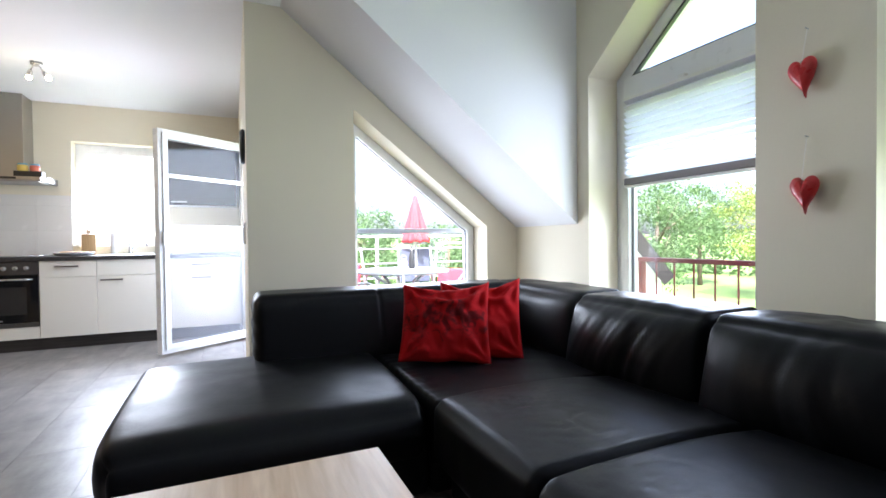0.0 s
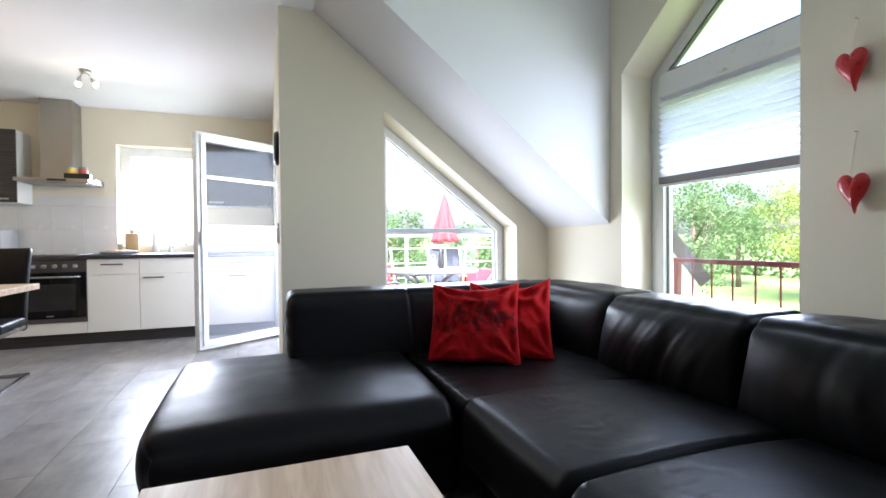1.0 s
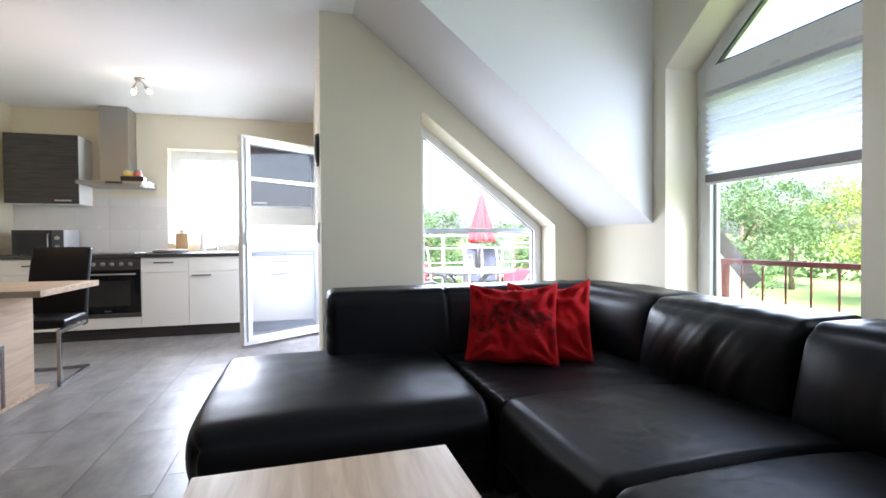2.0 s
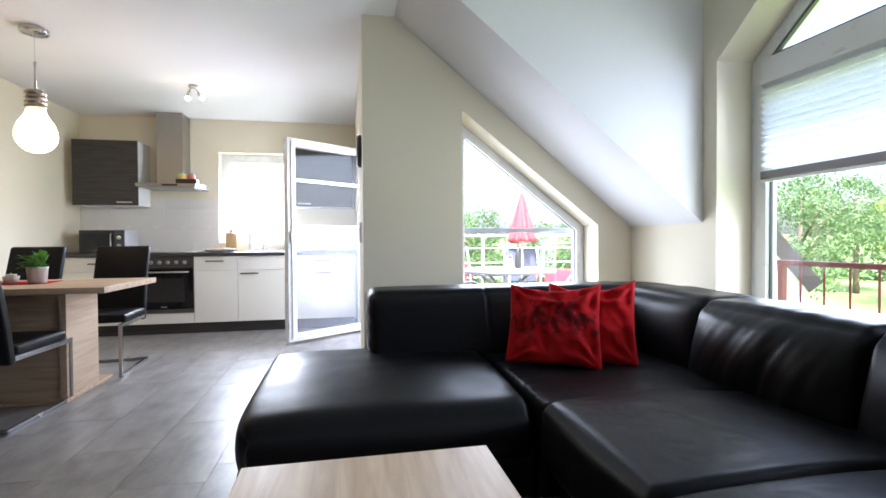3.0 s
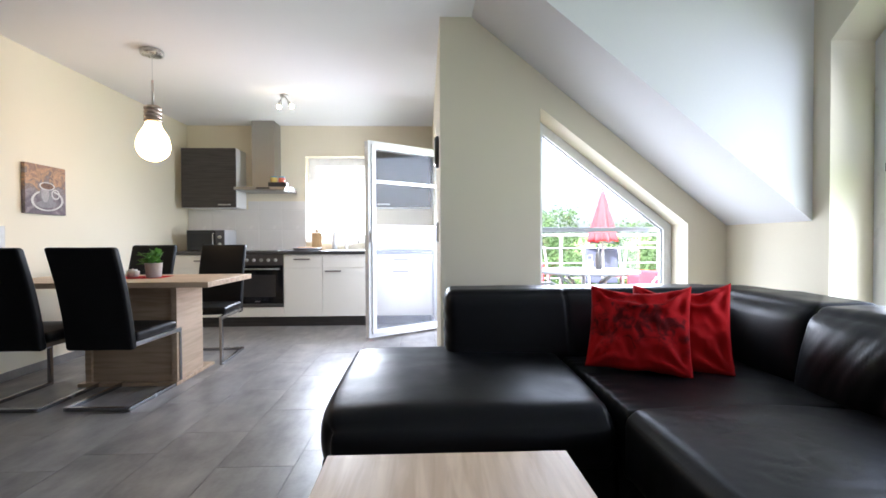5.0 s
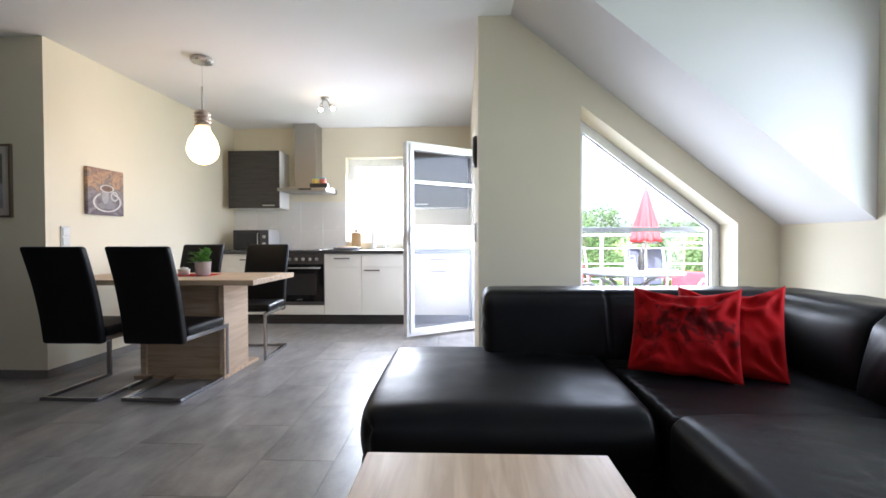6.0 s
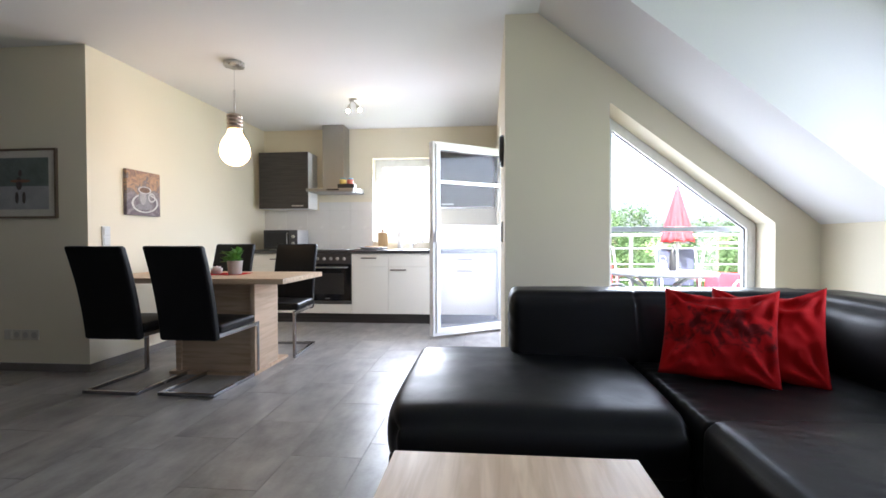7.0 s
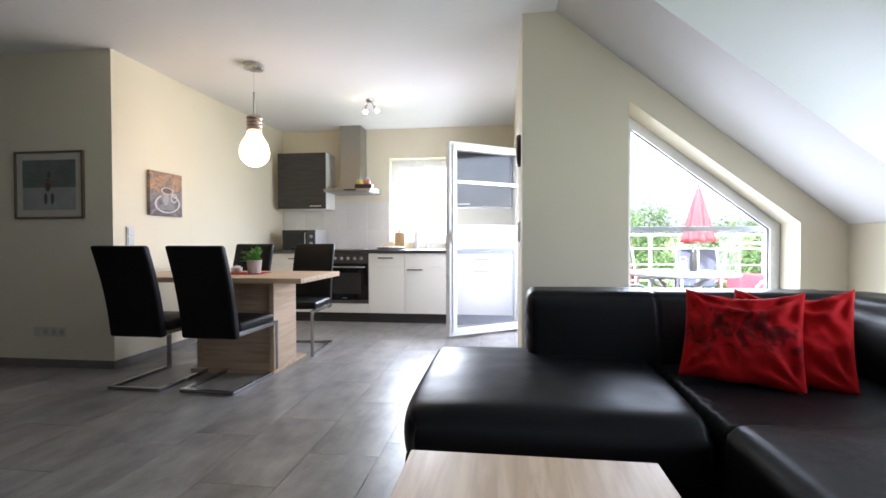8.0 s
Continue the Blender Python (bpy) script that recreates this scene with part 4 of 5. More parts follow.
dt = thing("dining_table", "pale oak dining table on a panel pedestal and base plate", "table", (0, 0, 0))
part("tabletop", box((-2.97, 3.20, 0.709), (-1.45, 3.99, 0.747), 0.003), OAK, dt)
part("end_panel", box((-1.805, 3.41, 0.0255), (-1.765, 3.80, 0.7085), 0.002), OAK_END, dt)
part("end_panel", box((-2.40, 3.41, 0.0255), (-2.36, 3.80, 0.7085), 0.002), OAK, dt)
part("front_panel", box((-2.359, 3.43, 0.0255), (-1.806, 3.45, 0.7085), 0.002), OAK, dt)
part("front_panel", box((-2.359, 3.76, 0.0255), (-1.806, 3.78, 0.7085), 0.002), OAK, dt)
part("base_plate", box((-2.44, 3.385, 0.001), (-1.755, 3.98, 0.025), 0.003), OAK, dt)

mat_r = thing("table_mat", "red cloth place mat on the dining table", "place mat", (-2.13, 3.65, 0.7475), 8)
part("cloth", box((-0.17, -0.13, 0), (0.17, 0.13, 0.003), 0.001), REDCLOTH, mat_r)
LEAF = translucent("green leaf", (0.10, 0.26, 0.04), 0.3)
pot = thing("potted_plant", "small green leafy plant in a pale ceramic pot on the table", "plant", (-2.03, 3.61, 0.7508))
part("pot", lathe([(0.045, 0), (0.05, 0.004), (0.058, 0.10), (0.062, 0.105), (0.056, 0.107), (0.05, 0.09)], 26), mat("pale ceramic", (0.55, 0.52, 0.50), 0.45, vary=0.1), pot, "", True)
part("soil", lathe([(0.03, 0.088), (0.05, 0.092)], 18), mat("dark soil", (0.03, 0.02, 0.015), 0.9), pot)
rng = random.Random(5)


def leaf_blade(parent, root, tip, width, name="leaf"):
    root, tip = Vector(root), Vector(tip)
    d = tip - root
    side = d.cross(Vector((0, 0, 1)))
    side = side.normalized() if side.length > 1e-4 else Vector((1, 0, 0))
    bm = bmesh.new()
    rows = []
    for k in range(6):
        t = k / 5
        wv = width * math.sin(math.pi * min(0.98, 0.08 + t * 0.92)) ** 0.8
        mid = root + d * t + Vector((0, 0, 0.25 * d.length * t * (1 - t) * 2))
        rows.append([bm.verts.new(mid - side * wv), bm.verts.new(mid - Vector((0, 0, wv * 0.3))), bm.verts.new(mid + side * wv)])
    for p, q in zip(rows, rows[1:]):
        bm.faces.new((p[0], p[1], q[1], q[0])), bm.faces.new((p[1], p[2], q[2], q[1]))
    return part(name, bm, LEAF, parent, "", True)


for i in range(58):
    an, el = rng.uniform(0, 6.28), rng.uniform(-0.3, 1.3)
    ln = rng.uniform(0.035, 0.06)
    r0 = rng.uniform(0.01, 0.05)
    lift = rng.uniform(0, 1) ** 1.5 * 0.085
    root = (r0 * math.cos(an) - 0.025 + 0.4 * lift, r0 * math.sin(an), 0.092 + lift)
    tip = (root[0] + ln * math.cos(an) * math.cos(el) - 0.02, root[1] + ln * math.sin(an) * math.cos(el), root[2] + ln * math.sin(el))
    leaf_blade(pot, root, tip, rng.uniform(0.014, 0.022))
cd_ = thing("candle_holder", "small glass candle holder with a white candle", "candle", (-2.20, 3.64, 0.7508))
part("holder", lathe([(0.03, 0), (0.04, 0.006), (0.045, 0.045), (0.042, 0.046)], 22), mat("frosted glass", (0.6, 0.55, 0.48), 0.3), cd_, "", True)
part("candle", lathe([(0.03, 0.0462), (0.03, 0.058), (0.004, 0.06), (0.003, 0.066)], 18), PLASTIC_W, cd_, "", True)

# pendant lamp shaped like a bulb
pl = thing("pendant_lamp", "large light-bulb shaped pendant lamp, switched on, with nickel socket", "lamp", (-2.152, 3.849, 0.02))
part("ceiling_rose", lathe([(0.082, 2.468), (0.085, 2.475), (0.085, 2.499), (0.08, 2.504)], 28), STEEL, pl, "", True)
part("cord", tube([(0, 0, 2.468), (0, 0, 2.27)], 0.003, 8), CHROME, pl)
part("rod", tube([(0, 0, 2.27), (0, 0, 2.075)], 0.008, 10), STEEL, pl, "", True)
prof = [(0.045, 1.935)]
for k in range(4):
    prof += [(0.057, 1.94 + k * 0.031), (0.063, 1.946 + k * 0.031), (0.065, 1.954 + k * 0.031), (0.062, 1.963 + k * 0.031), (0.057, 1.968 + k * 0.031)]
prof += [(0.05, 2.068), (0.02, 2.075)]
part("socket", lathe(prof, 28), mat("warm nickel", (0.42, 0.35, 0.29), 0.35, 1.0, vary=0.05, bump=0.01), pl, "ribbed nickel socket", True)
prof = [(0.01, 1.63)]
for k in range(1, 15):
    t = k / 14
    if t < 0.62:
        th = t / 0.62 * 2.0
        prof.append((0.123 * math.sin(th), 1.753 - 0.123 * math.cos(th)))
    else:
        q = (t - 0.62) / 0.38
        q = q * q * (3 - 2 * q)
        prof.append((0.1118 * (1 - q) + 0.055 * q, 1.804 + (1.934 - 1.804) * (t - 0.62) / 0.38))
part("bulb", lathe(prof, 32), glow("lit opal glass", (1.0, 0.62, 0.26), 1.5), pl, "glowing opal glass bulb", True)

# ceiling spots
sp = thing("ceiling_spotlight", "nickel ceiling light with two lit adjustable spots", "lamp", (-1.45, 4.97, Z_CEIL))
part("base_plate", lathe([(0.036, -0.024), (0.042, -0.018), (0.042, -0.002), (0.036, -0.0005)], 24), STEEL, sp, "", True)
SPOT_ON = glow("lit spot glass", (1.0, 0.80, 0.5), 14)
for dx, dy, tx in ((-0.025, -0.015, -0.12), (0.03, 0.0, 0.75)):
    a0 = Vector((dx * 0.6, dy, -0.024))
    a1 = a0 + Vector((dx * 0.9, 0, -0.05))
    part("arm", tube([a0, a1], 0.005, 8), STEEL, sp, "", True)
    d = Vector((math.sin(tx) * 0.8, -0.25, -math.cos(tx))).normalized()
    head = part("spot_head", tube([a1 - d * 0.008, a1 + d * 0.01, a1 + d * 0.045, a1 + d * 0.055], [0.010, 0.017, 0.020, 0.020], 16), STEEL, sp, "", True)
    part("spot_glass", tube([a1 + d * 0.0555, a1 + d * 0.064, a1 + d * 0.078], [0.019, 0.021, 0.014], 16), SPOT_ON, head, "glowing spot glass", True)


# ---- wall things ----
def picture(name, label, cx, cz, w, h, on, frame_mat, draw, border=0.018, mount=0.06):
    """A flat framed picture; on is a pose that turns x, z into the wall's plane, with -y out of the wall."""
    p = thing(name, label, "picture")
    p.matrix_world = on
    bm, inn = frame_loop([(cx - w / 2, cz - h / 2), (cx + w / 2, cz - h / 2), (cx + w / 2, cz + h / 2), (cx - w / 2, cz + h / 2)], border, "y", -0.022, -0.001)
    part("frame", bm, frame_mat, p)
    part("mount", prism(inn, "y", -0.012, -0.003), mat("off-white card", (0.72, 0.68, 0.60), 0.8), p, "off-white card mount")
    a, b = w / 2 - border - mount, h / 2 - border - mount
    draw(p, cx, cz, a, b)
    part("picture_glass", prism(inn, "y", -0.0165, -0.0155), GLASS, p).visible_shadow = False
    return p


def art_one(p, cx, cz, a, b):
    sky_m = mat("painted green-grey", (0.16, 0.20, 0.18), 0.8, vary=0.3, scale=9)
    snow = mat("painted grey-white", (0.42, 0.42, 0.42), 0.8, vary=0.2, scale=9)
    dark = mat("painted dark brown", (0.10, 0.085, 0.075), 0.8, vary=0.4, scale=40)
    rust = mat("painted rust", (0.27, 0.14, 0.09), 0.8)
    part("painted_ground", box((cx - a, -0.0130, cz - b), (cx + a, -0.0122, cz - 0.02)), snow, p)
    part("painted_sky", box((cx - a, -0.0130, cz - 0.02), (cx + a, -0.0122, cz + b)), sky_m, p)
    for dx, dz, w, h, m in ((-0.01, 0.0, 0.05, 0.10, dark), (-0.03, -0.11, 0.03, 0.09, dark), (0.03, -0.11, 0.03, 0.09, dark), (0.0, 0.02, 0.17, 0.025, rust), (0.0, 0.08, 0.03, 0.05, dark)):
        part("painted_shape", padded((cx + dx - w / 2, -0.0142, cz + dz - h / 2), (cx + dx + w / 2, -0.0134, cz + dz + h / 2), (w * 0.45, 0.0003, h * 0.45), cell=0.5), m, p)


picture("framed_picture", "framed painting in muted greens and greys with white mount", -3.635, 1.465, 0.62, 0.54, pose(0, Y_PIC, 0), mat("brown bronze frame", (0.20, 0.15, 0.10), 0.4, 0.3), art_one, 0.016, 0.054)

# coffee cup canvas on the dining wall
cv = thing("canvas_print", "square canvas print of a white coffee cup in brown and grey", "picture", (X_LEFT, 3.945, 1.437))
CANVAS = mat("printed canvas", (0.30, 0.22, 0.18), 0.75, vary=0.25, scale=14, fine=60)
kn, kl = CANVAS.node_tree.nodes, CANVAS.node_tree.links
k_hs = [k for k in kn if k.type == "HUE_SAT"][0]
k_tc = [k for k in kn if k.type == "TEX_COORD"][0]
k_nz, k_sep, k_sum, k_rp = kn.new("ShaderNodeTexNoise"), kn.new("ShaderNodeSeparateXYZ"), kn.new("ShaderNodeMath"), kn.new("ShaderNodeValToRGB")
k_nz.inputs["Scale"].default_value, k_nz.inputs["Detail"].default_value, k_nz.inputs["Distortion"].default_value = 11, 3, 1.4
k_sum.operation = "MULTIPLY_ADD"
k_sum.inputs[1].default_value = 1.5
kl.new(k_tc.outputs["Object"], k_nz.inputs["Vector"])
kl.new(k_tc.outputs["Object"], k_sep.inputs[0])
kl.new(k_sep.outputs["Z"], k_sum.inputs[0])
kl.new(k_nz.outputs["Fac"], k_sum.inputs[2])
for e, c in ((0.25, (0.16, 0.13, 0.15)), (0.45, (0.30, 0.26, 0.27)), (0.56, (0.22, 0.17, 0.15)), (0.68, (0.52, 0.31, 0.18)), (0.80, (0.30, 0.19, 0.14))):
    el = k_rp.color_ramp.elements.new(e)
    el.color = (*c, 1)
k_rp.color_ramp.elements.remove(k_rp.color_ramp.elements[0])
k_rp.color_ramp.elements.remove(k_rp.color_ramp.elements[-1])
kl.new(k_sum.outputs[0], k_rp.inputs["Fac"])
kl.new(k_rp.outputs[0], k_hs.inputs["Color"])
part("canvas", box((0.001, -0.205, -0.195), (0.032, 0.205, 0.195), 0.003), CANVAS, cv)
P_WHITE = mat("printed white", (0.62, 0.60, 0.58), 0.75, vary=0.15, scale=20)
P_DARK = mat("printed coffee", (0.19, 0.11, 0.08), 0.75, vary=0.4, scale=30)
P_PALE = mat("printed pale grey", (0.42, 0.39, 0.40), 0.75, vary=0.3, scale=25)
P_GREY = mat("printed grey", (0.26, 0.25, 0.26), 0.75, vary=0.3, scale=14)


def oval(x, cy, cz, ry, rz, material, name, ring=0.0, tilt=0.0):
    bm = bmesh.new()
    n = 36
    ca, sa = math.cos(tilt), math.sin(tilt)

    def at(k, q):
        u, v = ry * q * math.cos(2 * math.pi * k / n), rz * q * math.sin(2 * math.pi * k / n)
        return (x, cy + u * ca - v * sa, cz + u * sa + v * ca)
    outer = [bm.verts.new(at(k, 1)) for k in range(n)]
    if ring:
        inner = [bm.verts.new(at(k, ring)) for k in range(n)]
        for k in range(n):
            bm.faces.new((outer[k], outer[(k + 1) % n], inner[(k + 1) % n], inner[k]))
    else:
        bm.faces.new(outer)
    return part(name, bm, material, cv)


oval(0.0326, 0.012, -0.085, 0.165, 0.085, P_WHITE, "printed_saucer", 0.86, 0.06)
oval(0.0330, 0.0, -0.115, 0.105, 0.030, P_GREY, "printed_shadow", tilt=0.06)
oval(0.0334, 0.005, -0.035, 0.074, 0.080, P_GREY, "printed_cup")
oval(0.0338, -0.015, -0.030, 0.040, 0.070, P_PALE, "printed_shine")
oval(0.0342, 0.092, -0.03, 0.045, 0.042, P_WHITE, "printed_handle", 0.72)
oval(0.0346, 0.005, 0.030, 0.080, 0.032, P_WHITE, "printed_rim", 0.82)
oval(0.0350, 0.005, 0.028, 0.062, 0.022, P_DARK, "printed_coffee")

# switch plastic toned down to grey: the shade on it is in the colour
SW_SHADED = mat("white plastic greyed as shade", (0.60, 0.60, 0.58), 0.4, vary=0.02, bump=0.01)
sw = thing("light_switch", "plastic double light switch on the wall, its shade put into the colour", "switch", (X_LEFT, 3.545, 1.055))
part("plate", box((0.0005, -0.041, -0.081), (0.010, 0.041, 0.081), 0.003), SW_SHADED, sw)
for dz in (-0.038, 0.038):
    part("rocker", box((0.0102, -0.030, dz - 0.030), (0.016, 0.030, dz + 0.030), 0.003), SW_SHADED, sw)
CREAM_P = mat("cream plastic", (0.66, 0.62, 0.53), 0.45, vary=0.02, bump=0.01)
# darker copy of the cream: the wells' recess shade as colour on discs
WELL = mat("cream plastic, well shade", (0.50, 0.47, 0.41), 0.5, vary=0.04)
so = thing("socket_strip", "cream plastic four-way wall socket low on the wall", "socket", (-3.654, Y_PIC, 0.287))
for k in range(4):
    cx = (k - 1.5) * 0.074
    fp = part("cover_plate", box((cx - 0.0365, -0.010, -0.040), (cx + 0.0365, -0.0005, 0.040), 0.003), CREAM_P, so)
    if k:
        q = part("socket_well", lathe([(0.024, 0), (0.022, 0.002), (0.018, 0.0022)], 22), WELL, fp)
        q.location, q.rotation_euler = (cx, -0.0102, 0), (radians(90), 0, 0)
    else:
        part("rocker", box((cx - 0.028, -0.014, -0.030), (cx + 0.028, -0.0102, 0.030), 0.002), CREAM_P, fp)
s2 = thing("light_switch", "white plastic light switch beside the balcony door", "switch", (X_SIDE, 3.74, 1.08))
part("plate", box((-0.010, -0.041, -0.081), (-0.0005, 0.041, 0.081), 0.003), PLASTIC_W, s2)
part("rocker", box((-0.018, -0.030, -0.07), (-0.0102, 0.030, 0.07), 0.003), PLASTIC_W, s2)
ck = thing("wall_clock", "round black wall clock hanging beside the balcony door", "clock", (X_SIDE - 0.0005, 3.585, 1.68))
q = part("case", lathe([(0.115, 0), (0.12, 0.006), (0.115, 0.022), (0.10, 0.032)], 36), PLASTIC_K, ck, "", True)
q.rotation_euler = (0, radians(-90), 0)
q = part("face", lathe([(0.098, 0.0322), (0.097, 0.033)], 36), PLASTIC_W, ck)
q.rotation_euler = (0, radians(-90), 0)
for an, ln in ((0.6, 0.05), (2.2, 0.075)):
    part("clock_hand", box((-0.0345, -0.003, 0), (-0.0335, 0.003, ln)), PLASTIC_K, ck).rotation_euler = (an, 0, 0)


# ---- hearts ----
def heart_body(w, h, d):
    bm = bmesh.new()
    n, rings = 40, 7
    pts = []
    for k in range(n):
        t = 2 * math.pi * k / n
        x = 16 * math.sin(t) ** 3 / 17
        z = (13 * math.cos(t) - 5 * math.cos(2 * t) - 2 * math.cos(3 * t) - math.cos(4 * t)) / 17
        z = z if z > 0 else z * 1.25
        pts.append((x * w / 2, z))
    z0, z1 = min(p[1] for p in pts), max(p[1] for p in pts)
    pts = [(x, ((z - z0) / (z1 - z0)) ** 0.92 * h) for x, z in pts]
    layers = []
    for s in range(-rings, rings + 1):
        q = s / rings
        sc = math.sqrt(max(0.0, 1 - q * q)) ** 0.9
        layers.append([bm.verts.new((x * max(sc, 0.05), q * d / 2, h * 0.62 + (z - h * 0.62) * max(sc, 0.05))) for x, z in pts])
    for a, b in zip(layers, layers[1:]):
        for k in range(n):
            bm.faces.new((a[k], a[(k + 1) % n], b[(k + 1) % n], b[k]))
    bm.faces.new(layers[0]), bm.faces.new(layers[-1][::-1])
    bmesh.ops.recalc_face_normals(bm, faces=bm.faces)
    return bm


RIBBON = mat("pale ribbon", (0.90, 0.86, 0.76), 0.8)
for z, zn, tilt, h_ in ((1.550, 1.823, 6, 0.158), (1.097, 1.403, 2, 0.150)):
    h = thing("hanging_heart", "red painted wooden heart hanging on a ribbon from a nail", "decoration", (X_RIGHT - 0.024, 1.116, z), 90, group="hearts on the wall")
    b = part("heart", heart_body(0.112, h_, 0.044), REDPAINT, h, "", True)
    b.rotation_euler = (0, radians(tilt), 0)
    top = h_ * 0.86
    part("ribbon", tube([(0.014, 0, top + 0.01), (0.010, -0.008, (top + zn - z) / 2), (0.004, -0.016, zn - z)], 0.0018, 6), RIBBON, h)
    part("eyelet", lathe([(0.005, top), (0.006, top + 0.006), (0.004, top + 0.012)], 10, at=(0.014, 0, 0)), STEEL, h)
    part("nail", tube([(0.004, -0.023, zn - z), (0.004, -0.004, zn - z + 0.002)], 0.0025, 6), STEEL, h)


# ---- pillows ----
PRINT = bpy.data.materials["red cotton"].copy()
PRINT.name = "red cotton with dark print"
pn, plk = PRINT.node_tree.nodes, PRINT.node_tree.links
hs = [k for k in pn if k.type == "HUE_SAT"][0]
tc = [k for k in pn if k.type == "TEX_COORD"][0]
nz = pn.new("ShaderNodeTexNoise")
nz.inputs["Scale"].default_value, nz.inputs["Detail"].default_value, nz.inputs["Distortion"].default_value = 20, 6, 1.2
plk.new(tc.outputs["Object"], nz.inputs["Vector"])
gd = pn.new("ShaderNodeVectorMath")
gd.operation = "MULTIPLY"
gd.inputs[1].default_value = (2.9, 0.0, 9.0)
plk.new(tc.outputs["Object"], gd.inputs[0])
ln_ = pn.new("ShaderNodeVectorMath")
ln_.operation = "LENGTH"
plk.new(gd.outputs[0], ln_.inputs[0])
sub = pn.new("ShaderNodeMath")
sub.operation = "MULTIPLY_ADD"
sub.inputs[1].default_value = -0.22
plk.new(ln_.outputs["Value"], sub.inputs[0])
plk.new(nz.outputs["Fac"], sub.inputs[2])
rp = pn.new("ShaderNodeValToRGB")
rp.color_ramp.elements[0].position, rp.color_ramp.elements[1].position = 0.30, 0.50
rp.color_ramp.elements[0].color, rp.color_ramp.elements[1].color = (0.42, 0.006, 0.008, 1), (0.10, 0.005, 0.006, 1)
plk.new(sub.outputs[0], rp.inputs["Fac"])
plk.new(rp.outputs[0], hs.inputs["Color"])


def pillow(label, m, w, h, material, seed, sag, lift):
    p = thing("pillow", label, "pillow", group="pillows on the sofa")
    p.matrix_world = m
    bm = bmesh.new()
    n = 44
    sheets = []
    for s in (-1, 1):
        g = []
        for i in range(n + 1):
            row = []
            for j in range(n + 1):
                u, v = 2 * i / n - 1, 2 * j / n - 1
                edge = (1 - u ** 2) * (1 - v ** 2)
                x = u * w / 2 * (1 - 0.055 * (1 - v * v) * abs(u) ** 3)
                z = v * h / 2 * (1 - 0.045 * (1 - u * u) * abs(v) ** 3)
                z -= sag * (1 - abs(u + 0.1 * math.sin(seed)) ** 1.6) * max(0.0, v) ** 2
                z += lift * max(0.0, u) ** 2 * max(0.0, v) ** 2
                y = s * 0.075 * max(edge, 0) ** 0.42
                f = noise.noise(Vector((u * 2.3 + seed, v * 2.3, s * 3))) * 0.020 + abs(noise.noise(Vector((u * 4 + seed, v * 2.5 + u * 2, s * 5)))) * 0.022
                far = math.hypot(abs(u) - 1, abs(v) - 1)
                fan = math.atan2(1 - abs(v), 1 - abs(u) + 1e-6)
                f += 0.016 * math.sin(fan * 11 + seed + u) * math.exp(-((far - 0.45) / 0.3) ** 2)
                f -= 0.020 * math.exp(-((v - 0.62 + 0.25 * math.sin(2.2 * u + seed)) / 0.09) ** 2) * (1 - u * u)
                f += 0.010 * math.sin(v * 9 + u * 5 + seed) * abs(u) ** 2
                y += f * min(1, edge * 5)
                z += 0.010 * noise.noise(Vector((u * 3, seed, v))) * abs(v)
                row.append(bm.verts.new((x, y, z)))
            g.append(row)
        sheets.append(g)
    for s, g in enumerate(sheets):
        for i in range(n):
            for j in range(n):
                bm.faces.new((g[i][j], g[i + 1][j], g[i + 1][j + 1], g[i][j + 1]))
    bmesh.ops.remove_doubles(bm, verts=bm.verts, dist=0.0008)
    bmesh.ops.recalc_face_normals(bm, faces=bm.faces)
    part("cover", bm, material, p, "", True)
    part("care_label", box((w / 2 - 0.035, -0.003, -h / 2 - 0.012), (w / 2 - 0.015, -0.001, -h / 2 + 0.012)), PLASTIC_W, p, "small white sewn label")
    return p


pillow("red cotton pillow with a dark printed motif, leaning on the sofa", pose(0.968, 2.13, 0.607, -31, 3, -22), 0.445, 0.415, PRINT, 1.3, 0.034, 0.018)
pillow("plain red cotton pillow tucked behind another on the sofa", pose(1.182, 2.168, 0.604, -29, 0, -28), 0.43, 0.43, REDCLOTH, 7.1, 0.050, 0.012)


# ---- outdoors ----
GRASS = mat("meadow grass", (0.115, 0.18, 0.04), 0.9, vary=0.35, scale=0.6, fine=9, bump=0.3)
Z_G = -2.9
bm = bmesh.new()
for i in range(41):
    for j in range(41):
        q = [(i - 20) / 20, (j - 20) / 20]
        x, y = (q[0] * abs(q[0]) ** 1.2 * 900, q[1] * abs(q[1]) ** 1.2 * 900)
        far = math.hypot(x, y)
        bm.verts.new((x, y, Z_G + max(0, far - 15) * 0.01 * (1 + 0.5 * noise.noise(Vector((x * 0.01, y * 0.01, 0)))) * min(1, far / 60)))
bm.verts.ensure_lookup_table()
for i in range(40):
    for j in range(40):
        bm.faces.new([bm.verts[k] for k in (i * 41 + j, (i + 1) * 41 + j, (i + 1) * 41 + j + 1, i * 41 + j + 1)])
tagged(part("ground", bm, GRASS, smooth=True), "sunlit green lawn round the house", "lawn", kind="structure")

DECK = varied(wood("weathered decking", (0.36, 0.31, 0.26), (0.24, 0.20, 0.17), 2.5, (1, 14, 14), 0.7), 0.12)
RAILM = mat("light steel railing", (0.40, 0.41, 0.43), 0.45, 0.6, vary=0.05)
balcony = thing("balcony", "roof balcony with weathered wooden decking", "balcony", kind="structure")
part("slab", box((X_SIDE + 0.34, Y_TRI + 0.34, -0.30), (3.4, 6.7, -0.05)), mat("balcony concrete", (0.4, 0.39, 0.37), 0.85), balcony)
dy = Y_TRI + 0.36
